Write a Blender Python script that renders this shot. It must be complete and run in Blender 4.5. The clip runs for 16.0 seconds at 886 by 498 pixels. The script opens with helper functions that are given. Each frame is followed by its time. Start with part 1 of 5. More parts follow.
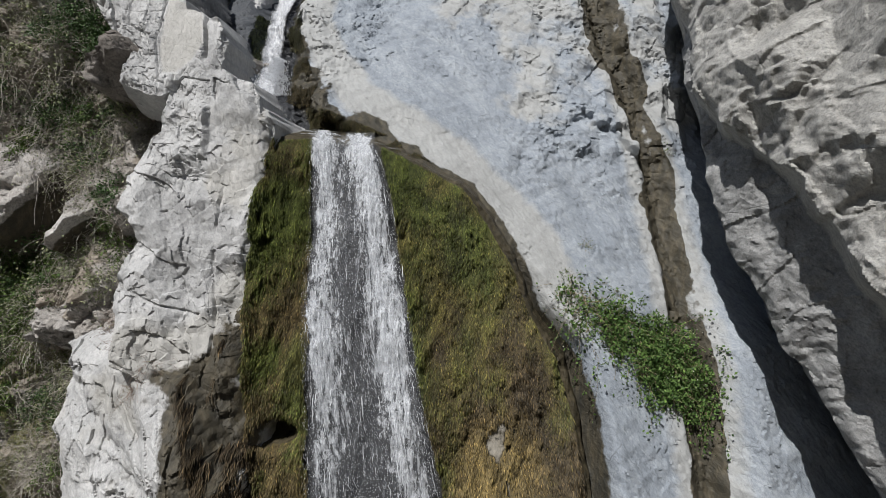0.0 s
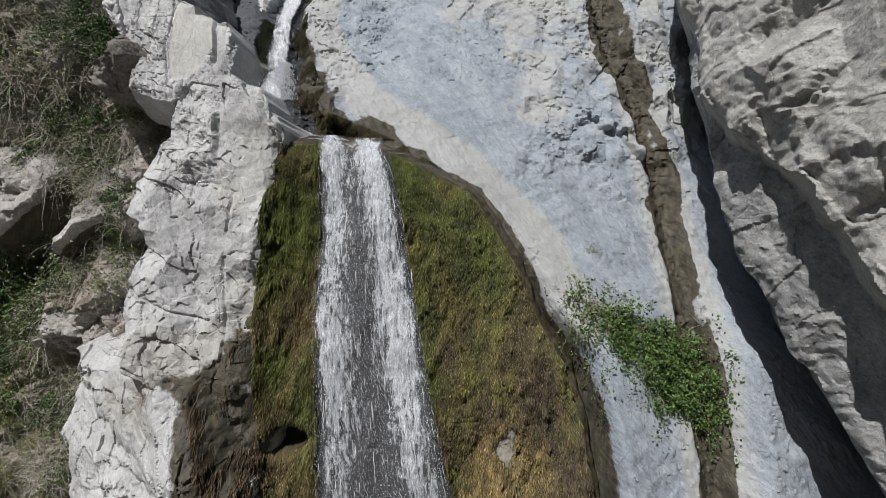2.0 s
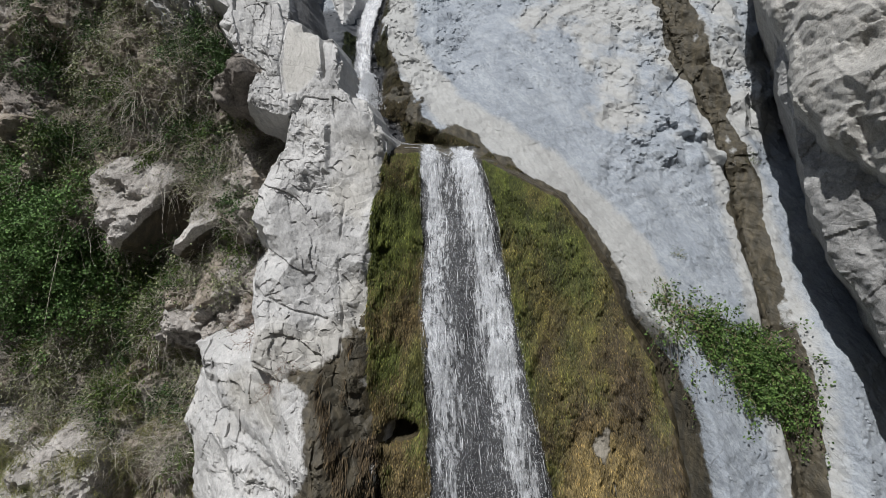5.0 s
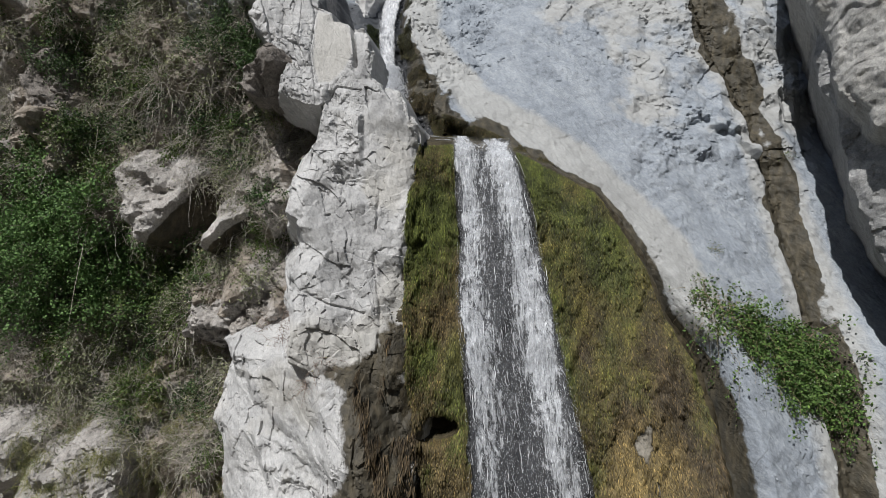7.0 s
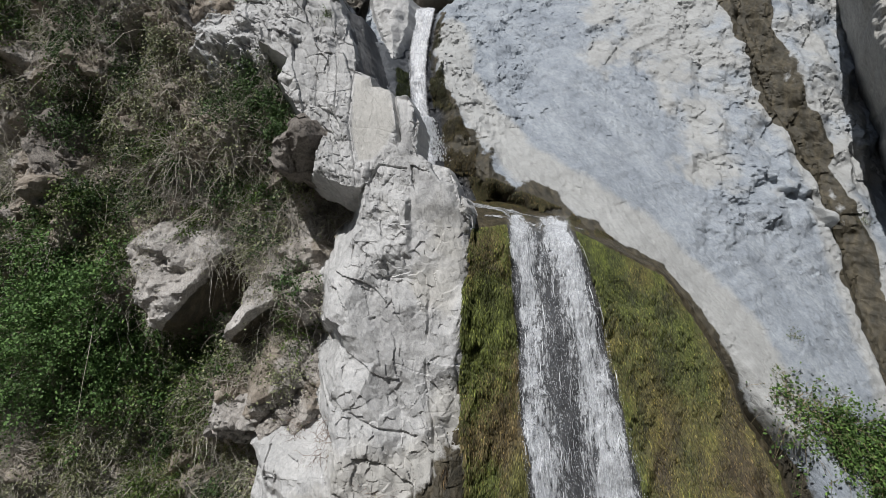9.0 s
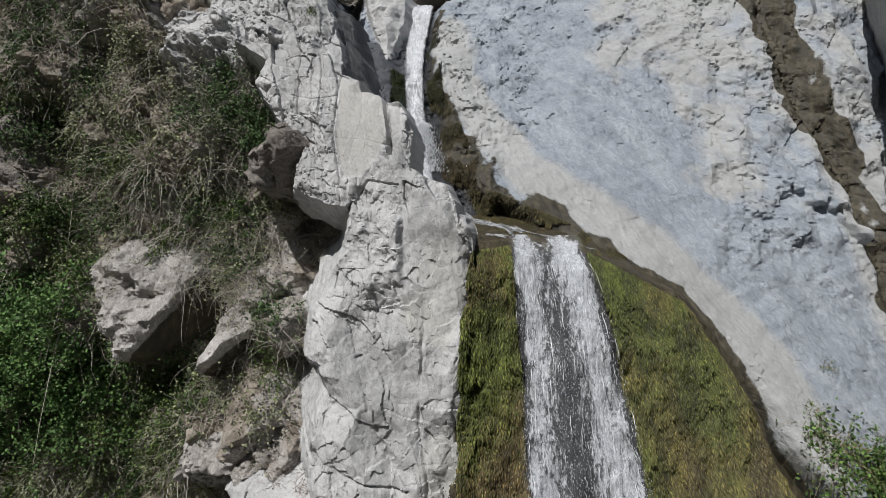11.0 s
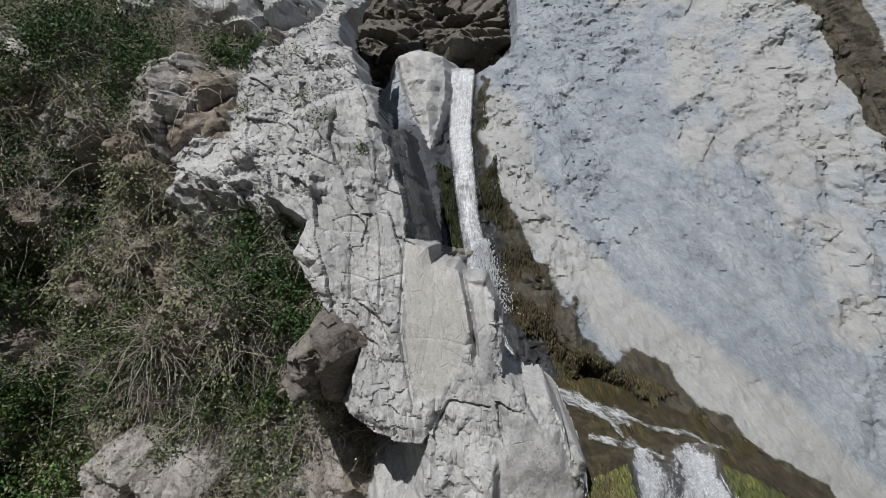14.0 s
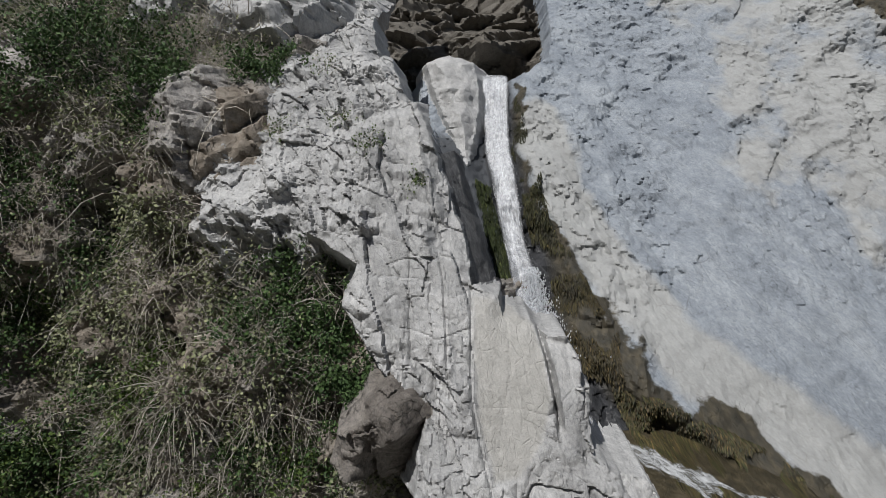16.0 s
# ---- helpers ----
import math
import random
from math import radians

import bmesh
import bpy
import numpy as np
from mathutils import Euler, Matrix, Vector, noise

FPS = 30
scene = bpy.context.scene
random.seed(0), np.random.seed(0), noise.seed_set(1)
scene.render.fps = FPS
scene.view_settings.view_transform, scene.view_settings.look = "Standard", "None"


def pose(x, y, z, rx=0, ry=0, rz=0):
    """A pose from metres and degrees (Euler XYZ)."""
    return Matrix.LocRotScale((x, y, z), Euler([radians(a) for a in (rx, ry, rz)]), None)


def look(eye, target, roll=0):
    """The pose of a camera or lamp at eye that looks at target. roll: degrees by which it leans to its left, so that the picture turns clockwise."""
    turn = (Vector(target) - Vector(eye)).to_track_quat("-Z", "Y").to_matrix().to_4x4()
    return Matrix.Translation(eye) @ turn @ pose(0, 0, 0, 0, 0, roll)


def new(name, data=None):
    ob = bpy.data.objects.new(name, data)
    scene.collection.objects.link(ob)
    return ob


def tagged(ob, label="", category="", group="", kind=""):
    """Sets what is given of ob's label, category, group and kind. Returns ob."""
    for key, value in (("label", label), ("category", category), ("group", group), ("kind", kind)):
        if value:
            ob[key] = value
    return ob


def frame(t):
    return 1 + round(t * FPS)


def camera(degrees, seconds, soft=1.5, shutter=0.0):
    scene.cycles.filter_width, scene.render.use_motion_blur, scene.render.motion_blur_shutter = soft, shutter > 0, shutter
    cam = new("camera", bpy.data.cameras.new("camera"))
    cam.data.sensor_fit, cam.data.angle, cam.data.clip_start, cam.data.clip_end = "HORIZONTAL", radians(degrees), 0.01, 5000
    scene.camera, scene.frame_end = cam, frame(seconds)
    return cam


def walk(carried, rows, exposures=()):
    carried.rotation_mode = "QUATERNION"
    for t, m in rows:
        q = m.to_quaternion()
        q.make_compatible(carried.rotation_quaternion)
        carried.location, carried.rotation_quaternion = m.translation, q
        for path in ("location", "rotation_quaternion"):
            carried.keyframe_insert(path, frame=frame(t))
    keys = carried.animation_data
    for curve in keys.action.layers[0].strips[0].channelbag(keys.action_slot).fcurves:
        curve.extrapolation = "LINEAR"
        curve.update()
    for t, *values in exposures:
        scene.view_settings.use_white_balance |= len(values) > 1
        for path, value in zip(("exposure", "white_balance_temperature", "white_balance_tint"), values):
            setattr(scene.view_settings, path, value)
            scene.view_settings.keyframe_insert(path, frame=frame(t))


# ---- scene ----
# camera and its way: a drone that slides to its left, then climbs along the falls
cam = camera(77.5, 16.0, soft=0.6)
METRES, EYE, TILT, LEAN, TURN = 13.0, 7.0, 0.0, 0.0, 0.0
ROWS = [
    (0.0, 0.0, 0.0, 0.0, 0.0, 0.0, -0.0),
    (0.5, 0.0147, 0.0047, 0.0016, -0.02, 0.0, -0.01),
    (1.0, 0.0105, 0.008, 0.0043, -0.08, 0.01, 0.0),
    (1.5, -0.0029, 0.0059, 0.0061, -0.15, 0.02, 0.0),
    (2.0, -0.0166, -0.0009, 0.008, -0.19, 0.03, -0.01),
    (2.5, -0.0312, -0.011, 0.0094, -0.24, 0.03, -0.04),
    (3.0, -0.0492, -0.0221, 0.0108, 1.97, 0.05, -0.12),
    (3.5, -0.0683, -0.0317, 0.0117, 2.55, 0.07, -0.17),
    (4.0, -0.0882, -0.0396, 0.0133, 2.73, 0.06, -0.2),
    (6.5, -0.155, -0.0481, 0.0049, 3.4, 0.14, -0.3),
    (7.0, -0.1718, -0.0276, 0.0016, 3.36, 0.14, -0.31),
    (7.5, -0.195, -0.003, 0.0095, 3.32, 0.11, -0.32),
    (8.0, -0.2216, 0.0191, 0.0538, 3.32, 0.07, -0.32),
    (8.5, -0.2485, 0.0419, 0.0994, 3.34, 0.01, -0.32),
    (9.0, -0.2557, 0.066, 0.1421, 3.4, 0.01, -0.36),
    (9.2, -0.2549, 0.0768, 0.1555, 3.40, 0.00, -0.34),
    (11.3, -0.2548, 0.1635, 0.1801, 3.50, -0.10, -0.38),
    (11.5, -0.2593, 0.1734, 0.1863, 3.43, -0.05, -0.36),
    (12.0, -0.2728, 0.1987, 0.2308, 3.39, -0.11, -0.32),
    (12.5, -0.2927, 0.2244, 0.281, 3.4, -0.18, -0.31),
    (13.0, -0.3165, 0.2518, 0.3305, 3.38, -0.25, -0.29),
    (13.5, -0.3422, 0.2832, 0.3698, 3.35, -0.3, -0.26),
    (14.0, -0.3676, 0.3207, 0.4046, 3.32, -0.35, -0.26),
    (14.5, -0.3946, 0.3612, 0.4355, 3.31, -0.42, -0.25),
    (15.0, -0.4146, 0.3983, 0.4455, 3.29, -0.39, -0.27),
    (15.5, -0.4242, 0.4265, 0.4484, 3.28, -0.38, -0.25),
    (16.0, -0.4374, 0.3995, 0.4481, 3.3, -0.44, -0.25),
]
walk(cam, [(t, pose(0, 0, EYE, TILT, LEAN, TURN) @ pose(METRES * x, METRES * y, METRES * z, 90 + pitch, roll, yaw)) for t, x, y, z, yaw, pitch, roll in ROWS],
     exposures=[(0.0, 0.14), (9.0, 0.06), (12.5, -0.06), (16.0, -0.20)])

# ---- light: a high sun from behind the camera's left shoulder and a clear sky ----
SUN = Vector((-0.30, -0.54, 0.79)).normalized()
world = bpy.data.worlds.new("sky")
scene.world = world
world.use_nodes = True
wn = world.node_tree
sky = wn.nodes.new("ShaderNodeTexSky")
sky.sky_type, sky.sun_disc = "NISHITA", False
sky.sun_elevation = math.asin(SUN.z)
sky.sun_rotation = math.atan2(SUN.x, SUN.y)
wn.links.new(sky.outputs[0], wn.nodes["Background"].inputs[0])
wn.nodes["Background"].inputs[1].default_value = 0.04
sun_data = bpy.data.lights.new("sun", "SUN")
sun_data.energy, sun_data.angle, sun_data.color = 4.05, radians(0.5), (1.0, 0.985, 0.97)
sun = new("sun", sun_data)
sun.matrix_world = look(SUN * 60, (0, 0, 0))


# ---- materials ----
class Nodes:
    """A short way to write a node material."""

    def __init__(self, name, rough=0.8, spec=0.3):
        self.m = bpy.data.materials.new(name)
        self.m.use_nodes = True
        self.t = self.m.node_tree
        self.b = self.t.nodes["Principled BSDF"]
        self.b.inputs["Roughness"].default_value = rough
        self.b.inputs["Specular IOR Level"].default_value = spec
        self.p = self.add("ShaderNodeTexCoord").outputs["Object"]

    def add(self, kind, **props):
        n = self.t.nodes.new(kind)
        for k, v in props.items():
            if k == "op":
                n.operation = v
            elif k == "blend":
                n.blend_type = v
            elif k == "dtype":
                n.data_type = v
            elif k == "feature":
                n.feature = v
            elif k == "attr":
                n.attribute_name = v
        return n

    def put(self, sock, v):
        if isinstance(v, bpy.types.NodeSocket):
            self.t.links.new(v, sock)
        else:
            sock.default_value = v

    def stretch(self, scale, rot=(0, 0, 0), src=None):
        """Coordinates turned first and then stretched."""
        src = src or self.p
        if any(rot):
            r = self.add("ShaderNodeMapping")
            self.put(r.inputs[0], src)
            r.inputs["Rotation"].default_value = rot
            src = r.outputs[0]
        n = self.add("ShaderNodeMapping")
        self.put(n.inputs[0], src)
        n.inputs["Scale"].default_value = scale
        return n.outputs[0]

    def noise(self, scale, detail=5, rough=0.55, src=None, warp=0.0):
        n = self.add("ShaderNodeTexNoise")
        self.put(n.inputs["Vector"], src or self.p)
        n.inputs["Scale"].default_value, n.inputs["Detail"].default_value = scale, detail
        n.inputs["Roughness"].default_value, n.inputs["Distortion"].default_value = rough, warp
        return n.outputs[0]

    def cells(self, scale, src=None, feature="DISTANCE_TO_EDGE"):
        n = self.add("ShaderNodeTexVoronoi", feature=feature)
        self.put(n.inputs["Vector"], src or self.p)
        n.inputs["Scale"].default_value = scale
        return n.outputs[0]

    def warped(self, amount, scale, src=None):
        """Coordinates pushed about by noise."""
        n = self.add("ShaderNodeTexNoise")
        self.put(n.inputs["Vector"], src or self.p)
        n.inputs["Scale"].default_value, n.inputs["Detail"].default_value = scale, 3
        s = self.add("ShaderNodeVectorMath", op="SCALE")
        self.put(s.inputs[0], n.outputs["Color"])
        s.inputs["Scale"].default_value = amount
        a = self.add("ShaderNodeVectorMath", op="ADD")
        self.put(a.inputs[0], src or self.p)
        self.put(a.inputs[1], s.outputs[0])
        return a.outputs[0]

    def band(self, v, lo, hi, out_lo=0.0, out_hi=1.0):
        n = self.add("ShaderNodeMapRange")
        self.put(n.inputs[0], v)
        for i, k in enumerate((lo, hi, out_lo, out_hi)):
            n.inputs[1 + i].default_value = k
        return n.outputs[0]

    def math(self, op, a, b=0.0):
        n = self.add("ShaderNodeMath", op=op)
        self.put(n.inputs[0], a)
        self.put(n.inputs[1], b)
        return n.outputs[0]

    def mix(self, f, a, b, blend="MIX"):
        n = self.add("ShaderNodeMix", dtype="RGBA", blend=blend)
        self.put(n.inputs[0], f)
        for s, v in ((n.inputs[6], a), (n.inputs[7], b)):
            self.put(s, (*v, 1) if isinstance(v, tuple) and len(v) == 3 else v)
        return n.outputs[2]

    def ramp(self, v, *stops):
        n = self.add("ShaderNodeValToRGB")
        self.put(n.inputs[0], v)
        el = n.color_ramp.elements
        while len(el) < len(stops):
            el.new(0.5)
        for e, (at, c) in zip(el, stops):
            e.position, e.color = at, (*c, 1)
        return n.outputs[0]

    def attr(self, name):
        return self.add("ShaderNodeAttribute", attr=name).outputs["Fac"]

    def shade(self, name):
        return self.add("ShaderNodeAttribute", attr=name).outputs["Color"]

    def island(self):
        return self.add("ShaderNodeNewGeometry").outputs["Random Per Island"]

    def bump(self, h, strength, dist, base=None):
        n = self.add("ShaderNodeBump")
        self.put(n.inputs["Height"], h)
        n.inputs["Strength"].default_value, n.inputs["Distance"].default_value = strength, dist
        if base is not None:
            self.put(n.inputs["Normal"], base)
        return n.outputs[0]

    def done(self, colour=None, rough=None, normal=None):
        if colour is not None:
            self.put(self.b.inputs["Base Color"], (*colour, 1) if isinstance(colour, tuple) and len(colour) == 3 else colour)
        if rough is not None:
            self.put(self.b.inputs["Roughness"], rough)
        if normal is not None:
            self.put(self.b.inputs["Normal"], normal)
        return self.m


def rock_material(name, dark, mid, light, crack=1.6, crack_stretch=(1, 1, 1), crack_rot=(0, 0, 0), crack_width=0.02, relief=1.0, band_scale=0.5, streak=(1, 1, 1), joint_dark=0.6, speckled=1.0):
    n = Nodes(name, 0.85, 0.25)
    big = n.noise(band_scale, 7, 0.6, n.stretch(streak, crack_rot), 0.6)
    fine = n.noise(5.0, 8, 0.78, None, 0.5)
    grain = n.noise(60.0, 3, 0.7)
    tone = n.math("ADD", n.math("MULTIPLY", big, 0.52), n.math("MULTIPLY", fine, 0.48))
    col = n.ramp(tone, (0.33, dark), (0.47, mid), (0.61, light))
    col = n.mix(n.band(grain, 0.35, 0.7, 0.0, 0.32), col, tuple(c * 0.55 for c in dark))
    veins = n.math("MULTIPLY", n.band(n.noise(2.6, 6, 0.7, n.stretch(streak, crack_rot), 1.2), 0.56, 0.68), n.band(n.noise(11.0, 4, 0.7), 0.4, 0.6))
    col = n.mix(n.math("MULTIPLY", veins, 0.55), col, tuple(min(0.75, c * 1.25) for c in light))
    fleck = n.math("MULTIPLY", n.band(n.noise(16.0, 4, 0.7), 0.58, 0.66), n.band(n.noise(1.3, 3), 0.42, 0.6))
    col = n.mix(n.math("MULTIPLY", fleck, 0.5), col, tuple(c * 0.4 for c in dark))
    mottle = n.noise(22.0, 4, 0.8, n.stretch((1.4, 1, 0.7), crack_rot), 0.4)
    col = n.mix(speckled, col, n.ramp(mottle, (0.36, (0.66, 0.67, 0.69)), (0.5, (0.98, 0.98, 0.98)), (0.66, (1.14, 1.13, 1.11))), "MULTIPLY")
    # fine joints that break up and fade
    w = n.warped(0.08, 2.0, n.stretch(crack_stretch, crack_rot))
    e1 = n.cells(crack, w)
    e2 = n.cells(crack * 2.7, w)
    faded = n.band(n.noise(0.9, 3), 0.52, 0.64)
    c1 = n.math("MULTIPLY", n.band(e1, 0.0, crack_width, 1.0, 0.0), faded)
    c2 = n.math("MULTIPLY", n.band(e2, 0.0, crack_width * 1.2, 1.0, 0.0), n.band(n.noise(1.7, 3), 0.48, 0.6))
    joints = n.math("MAXIMUM", c1, c2)
    nicks = n.math("MULTIPLY", n.band(n.cells(crack * 6.5, w), 0.0, 0.05, 1.0, 0.0), n.band(n.noise(2.6, 3), 0.46, 0.6))
    col = n.mix(n.math("MULTIPLY", n.math("MAXIMUM", joints, n.math("MULTIPLY", nicks, 0.5)), joint_dark), col, (0.08, 0.076, 0.07))
    # warm mineral skin, brown wet film and lichen grey, where the cliff carries them
    rag = n.noise(3.5, 6, 0.65)
    tan = n.band(n.math("ADD", n.attr("tan"), n.math("MULTIPLY", n.math("SUBTRACT", rag, 0.5), 0.7)), 0.35, 0.75)
    col = n.mix(n.math("MULTIPLY", tan, 0.5), col, n.mix(fine, (0.39, 0.372, 0.33), (0.55, 0.528, 0.475)))
    # brown film; on the boulders' leaning faces it also holds painted shade
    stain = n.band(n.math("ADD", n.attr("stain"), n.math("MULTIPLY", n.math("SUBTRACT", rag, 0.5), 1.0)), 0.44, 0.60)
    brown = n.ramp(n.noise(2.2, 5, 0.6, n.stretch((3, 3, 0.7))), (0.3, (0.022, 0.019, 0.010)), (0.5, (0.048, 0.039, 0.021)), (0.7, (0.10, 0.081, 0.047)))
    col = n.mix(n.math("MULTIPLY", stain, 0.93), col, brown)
    soil = n.band(n.math("ADD", n.attr("soil"), n.math("MULTIPLY", n.math("SUBTRACT", rag, 0.5), 0.8)), 0.4, 0.6)
    earth = n.ramp(n.noise(4.0, 8, 0.75), (0.3, (0.15, 0.127, 0.10)), (0.5, (0.31, 0.268, 0.22)), (0.7, (0.49, 0.445, 0.385)))
    col = n.mix(soil, col, earth)
    shards = n.cells(7.0, n.warped(0.25, 4.0, n.stretch(crack_stretch, crack_rot)), "F1")
    # wet rock, and the painted shade of the cavity beside the upper fall
    wet = n.attr("wet")
    col = n.mix(wet, col, n.mix(rag, (0.022, 0.024, 0.028), (0.062, 0.063, 0.066)))
    h = n.math("ADD", n.math("ADD", n.math("MULTIPLY", n.noise(6.0, 10, 0.75), 0.7), n.math("MULTIPLY", shards, 0.6)), n.math("ADD", n.math("MULTIPLY", joints, -0.35), n.math("MULTIPLY", nicks, -0.3)))
    nor = n.bump(h, 0.5 * relief, 0.08)
    nor = n.bump(n.noise(30.0, 5, 0.75), 0.55 * relief, 0.03, nor)
    return n.done(col, n.math("SUBTRACT", n.band(stain, 0, 1, 0.86, 0.5), n.math("MULTIPLY", wet, 0.25)), nor)


ROCK_SLAB = rock_material("pale_blue_slab_rock", (0.222, 0.251, 0.287), (0.315, 0.348, 0.388), (0.425, 0.459, 0.495), 0.9, (1.8, 1.0, 0.4), (0, radians(36), 0), 0.010, 0.8, 0.8, (2.0, 1, 0.6), joint_dark=0.4, speckled=0.6)
ROCK_PILLAR = rock_material("white_fractured_rock", (0.322, 0.32, 0.317), (0.486, 0.485, 0.48), (0.64, 0.636, 0.626), 1.5, (1.5, 1, 0.6), (0, radians(17), 0), 0.02, 0.8, 0.8, (1.3, 1, 0.7), joint_dark=0.2, speckled=0.55)
ROCK_RIGHT = rock_material("grey_layered_rock", (0.26, 0.255, 0.237), (0.41, 0.402, 0.378), (0.56, 0.55, 0.52), 1.4, (1.4, 1, 0.7), (0, radians(45), 0), 0.02, 1.1, 0.9, (1.8, 1, 0.6), joint_dark=0.35)
ROCK_LOWER = rock_material("smooth_grey_rock", (0.20, 0.20, 0.197), (0.31, 0.31, 0.304), (0.43, 0.428, 0.42), 1.2, (1.4, 1, 0.7), (0, radians(45), 0), 0.016, 0.9, 0.9, (2.5, 1, 0.5), joint_dark=0.35)
ROCK_HILL = rock_material("weathered_hill_rock", (0.24, 0.215, 0.19), (0.40, 0.37, 0.335), (0.54, 0.51, 0.475), 1.8, (1, 1, 1), (0, 0, 0), 0.03, 1.4, 0.9)
ROCK_BOULDER = rock_material("brown_lichened_rock", (0.25, 0.23, 0.21), (0.42, 0.397, 0.37), (0.60, 0.575, 0.545), 2.0, (1, 1, 1), (0, 0, 0), 0.02, 1.0, 1.2, joint_dark=0.4)
ROCK_BROWN = rock_material("brown_broken_rock", (0.13, 0.116, 0.102), (0.25, 0.225, 0.20), (0.38, 0.348, 0.315), 1.8, (1, 1, 1), (0, 0, 0), 0.03, 1.4, 0.9)
# Crest flank: rock colour darkened to deepen the shade on that side.
ROCK_FLANK = rock_material("shade_darkened_flank_rock", (0.11, 0.11, 0.112), (0.18, 0.18, 0.182), (0.28, 0.28, 0.28), 1.6, (2.5, 1, 0.4), (0, radians(14), 0), 0.02, 1.2, 1.2, (4, 1, 0.4))
ROCK_LEDGE = rock_material("wet_ledge_rock", (0.13, 0.115, 0.085), (0.22, 0.19, 0.14), (0.33, 0.29, 0.22), 1.8, (1.4, 1, 0.7), (0, 0, 0), 0.02, 1.0, 0.9)
ROCK_FAR = rock_material("dark_far_rock", (0.10, 0.09, 0.075), (0.17, 0.155, 0.13), (0.25, 0.23, 0.2), 0.9, (1, 1, 1.6), (0, radians(20), 0), 0.03, 1.4, 0.6)


# ---- numbers for the rock ----
def hashed(i, j, seed):
    h = (i.astype(np.int64) * 374761393 + j.astype(np.int64) * 668265263 + seed * 1442695041) & 0xFFFFFFFF
    h = ((h ^ (h >> 13)) * 1274126177) & 0xFFFFFFFF
    h = ((h ^ (h >> 16)) * 2246822519) & 0xFFFFFFFF
    return ((h ^ (h >> 15)) & 0xFFFFFF) / float(0x1000000)


def value_noise(u, v, seed):
    i, j = np.floor(u), np.floor(v)
    a, b = u - i, v - j
    a, b = a * a * (3 - 2 * a), b * b * (3 - 2 * b)
    return ((hashed(i, j, seed) * (1 - a) + hashed(i + 1, j, seed) * a) * (1 - b)
            + (hashed(i, j + 1, seed) * (1 - a) + hashed(i + 1, j + 1, seed) * a) * b) - 0.5


def fbm(u, v, seed, octaves=4, gain=0.5):
    s, amp = 0, 1.0
    for o in range(octaves):
        s = s + amp * value_noise(u * 2 ** o + 17.3 * o, v * 2 ** o - 9.1 * o, seed + o)
        amp *= gain
    return s


def facets(u, v, seed, step, tilt, hang=0.0):
    """Broken faces: every cell stands out by its own step and leans its own way. Also gives the nearness to the joints."""
    i0, j0 = np.floor(u), np.floor(v)
    d1, d2 = np.full(u.shape, 9.0), np.full(u.shape, 9.0)
    out = np.zeros(u.shape)
    for di in (-1, 0, 1):
        for dj in (-1, 0, 1):
            i, j = i0 + di, j0 + dj
            du = u - i - 0.12 - 0.76 * hashed(i, j, seed)
            dv = v - j - 0.12 - 0.76 * hashed(i, j, seed + 1)
            d = du * du + dv * dv
            val = step * (hashed(i, j, seed + 2) - 0.5) + tilt * (du * (hashed(i, j, seed + 3) - 0.5) + dv * (hashed(i, j, seed + 4) - 0.5 + hang)) * 2
            near = d < d1
            d2 = np.where(near, d1, np.minimum(d2, d))
            out = np.where(near, val, out)
            d1 = np.where(near, d, d1)
    return out, np.sqrt(d2) - np.sqrt(d1)


def turned(x, z, degrees, su, sv):
    a = radians(degrees)
    return (x * math.cos(a) + z * math.sin(a)) * su, (-x * math.sin(a) + z * math.cos(a)) * sv


def outside(x, z, outline):
    """Distance to a closed outline, minus inside it."""
    d, inside = np.full(x.shape, 1e9), np.zeros(x.shape, bool)
    for (ax, az), (bx, bz) in zip(outline, outline[1:] + outline[:1]):
        ex, ez = bx - ax, bz - az
        t = np.clip(((x - ax) * ex + (z - az) * ez) / (ex * ex + ez * ez), 0, 1)
        d = np.minimum(d, (x - ax - t * ex) ** 2 + (z - az - t * ez) ** 2)
        if ez:
            inside ^= ((az > z) != (bz > z)) & (x < ex * (z - az) / ez + ax)
    return np.where(inside, -1, 1) * np.sqrt(d)


def along(x, z, line):
    """Distance to an open line."""
    d = np.full(x.shape, 1e9)
    for (ax, az), (bx, bz) in zip(line, line[1:]):
        ex, ez = bx - ax, bz - az
        t = np.clip(((x - ax) * ex + (z - az) * ez) / (ex * ex + ez * ez), 0, 1)
        d = np.minimum(d, (x - ax - t * ex) ** 2 + (z - az - t * ez) ** 2)
    return np.sqrt(d)


def soft(v, lo, hi):
    t = np.clip((v - lo) / (hi - lo), 0, 1)
    return t * t * (3 - 2 * t)


# ---- the cliff: rock masses that stand before one another, each a face with its outline ----
BUTTRESS = [(-3.36, 9.5), (-3.38, 9.1), (-3.36, 8.2), (-3.36, 7.4), (-3.55, 6.6), (-3.5, 5.8), (-3.35, 5.05), (-3.25, 4.0), (-3.3, -1.0), (-4.2, -1.0), (-4.4, 4.1), (-4.75, 4.7),
            (-5.42, 5.1), (-5.4, 5.5), (-5.6, 6.0), (-5.56, 6.25), (-5.62, 6.72), (-5.46, 7.16), (-5.58, 7.6), (-5.78, 7.73), (-5.78, 8.31), (-5.6, 8.8), (-5.28, 9.25), (-5.3, 9.8), (-5.2, 10.3), (-4.1, 10.2), (-3.5, 9.8)]
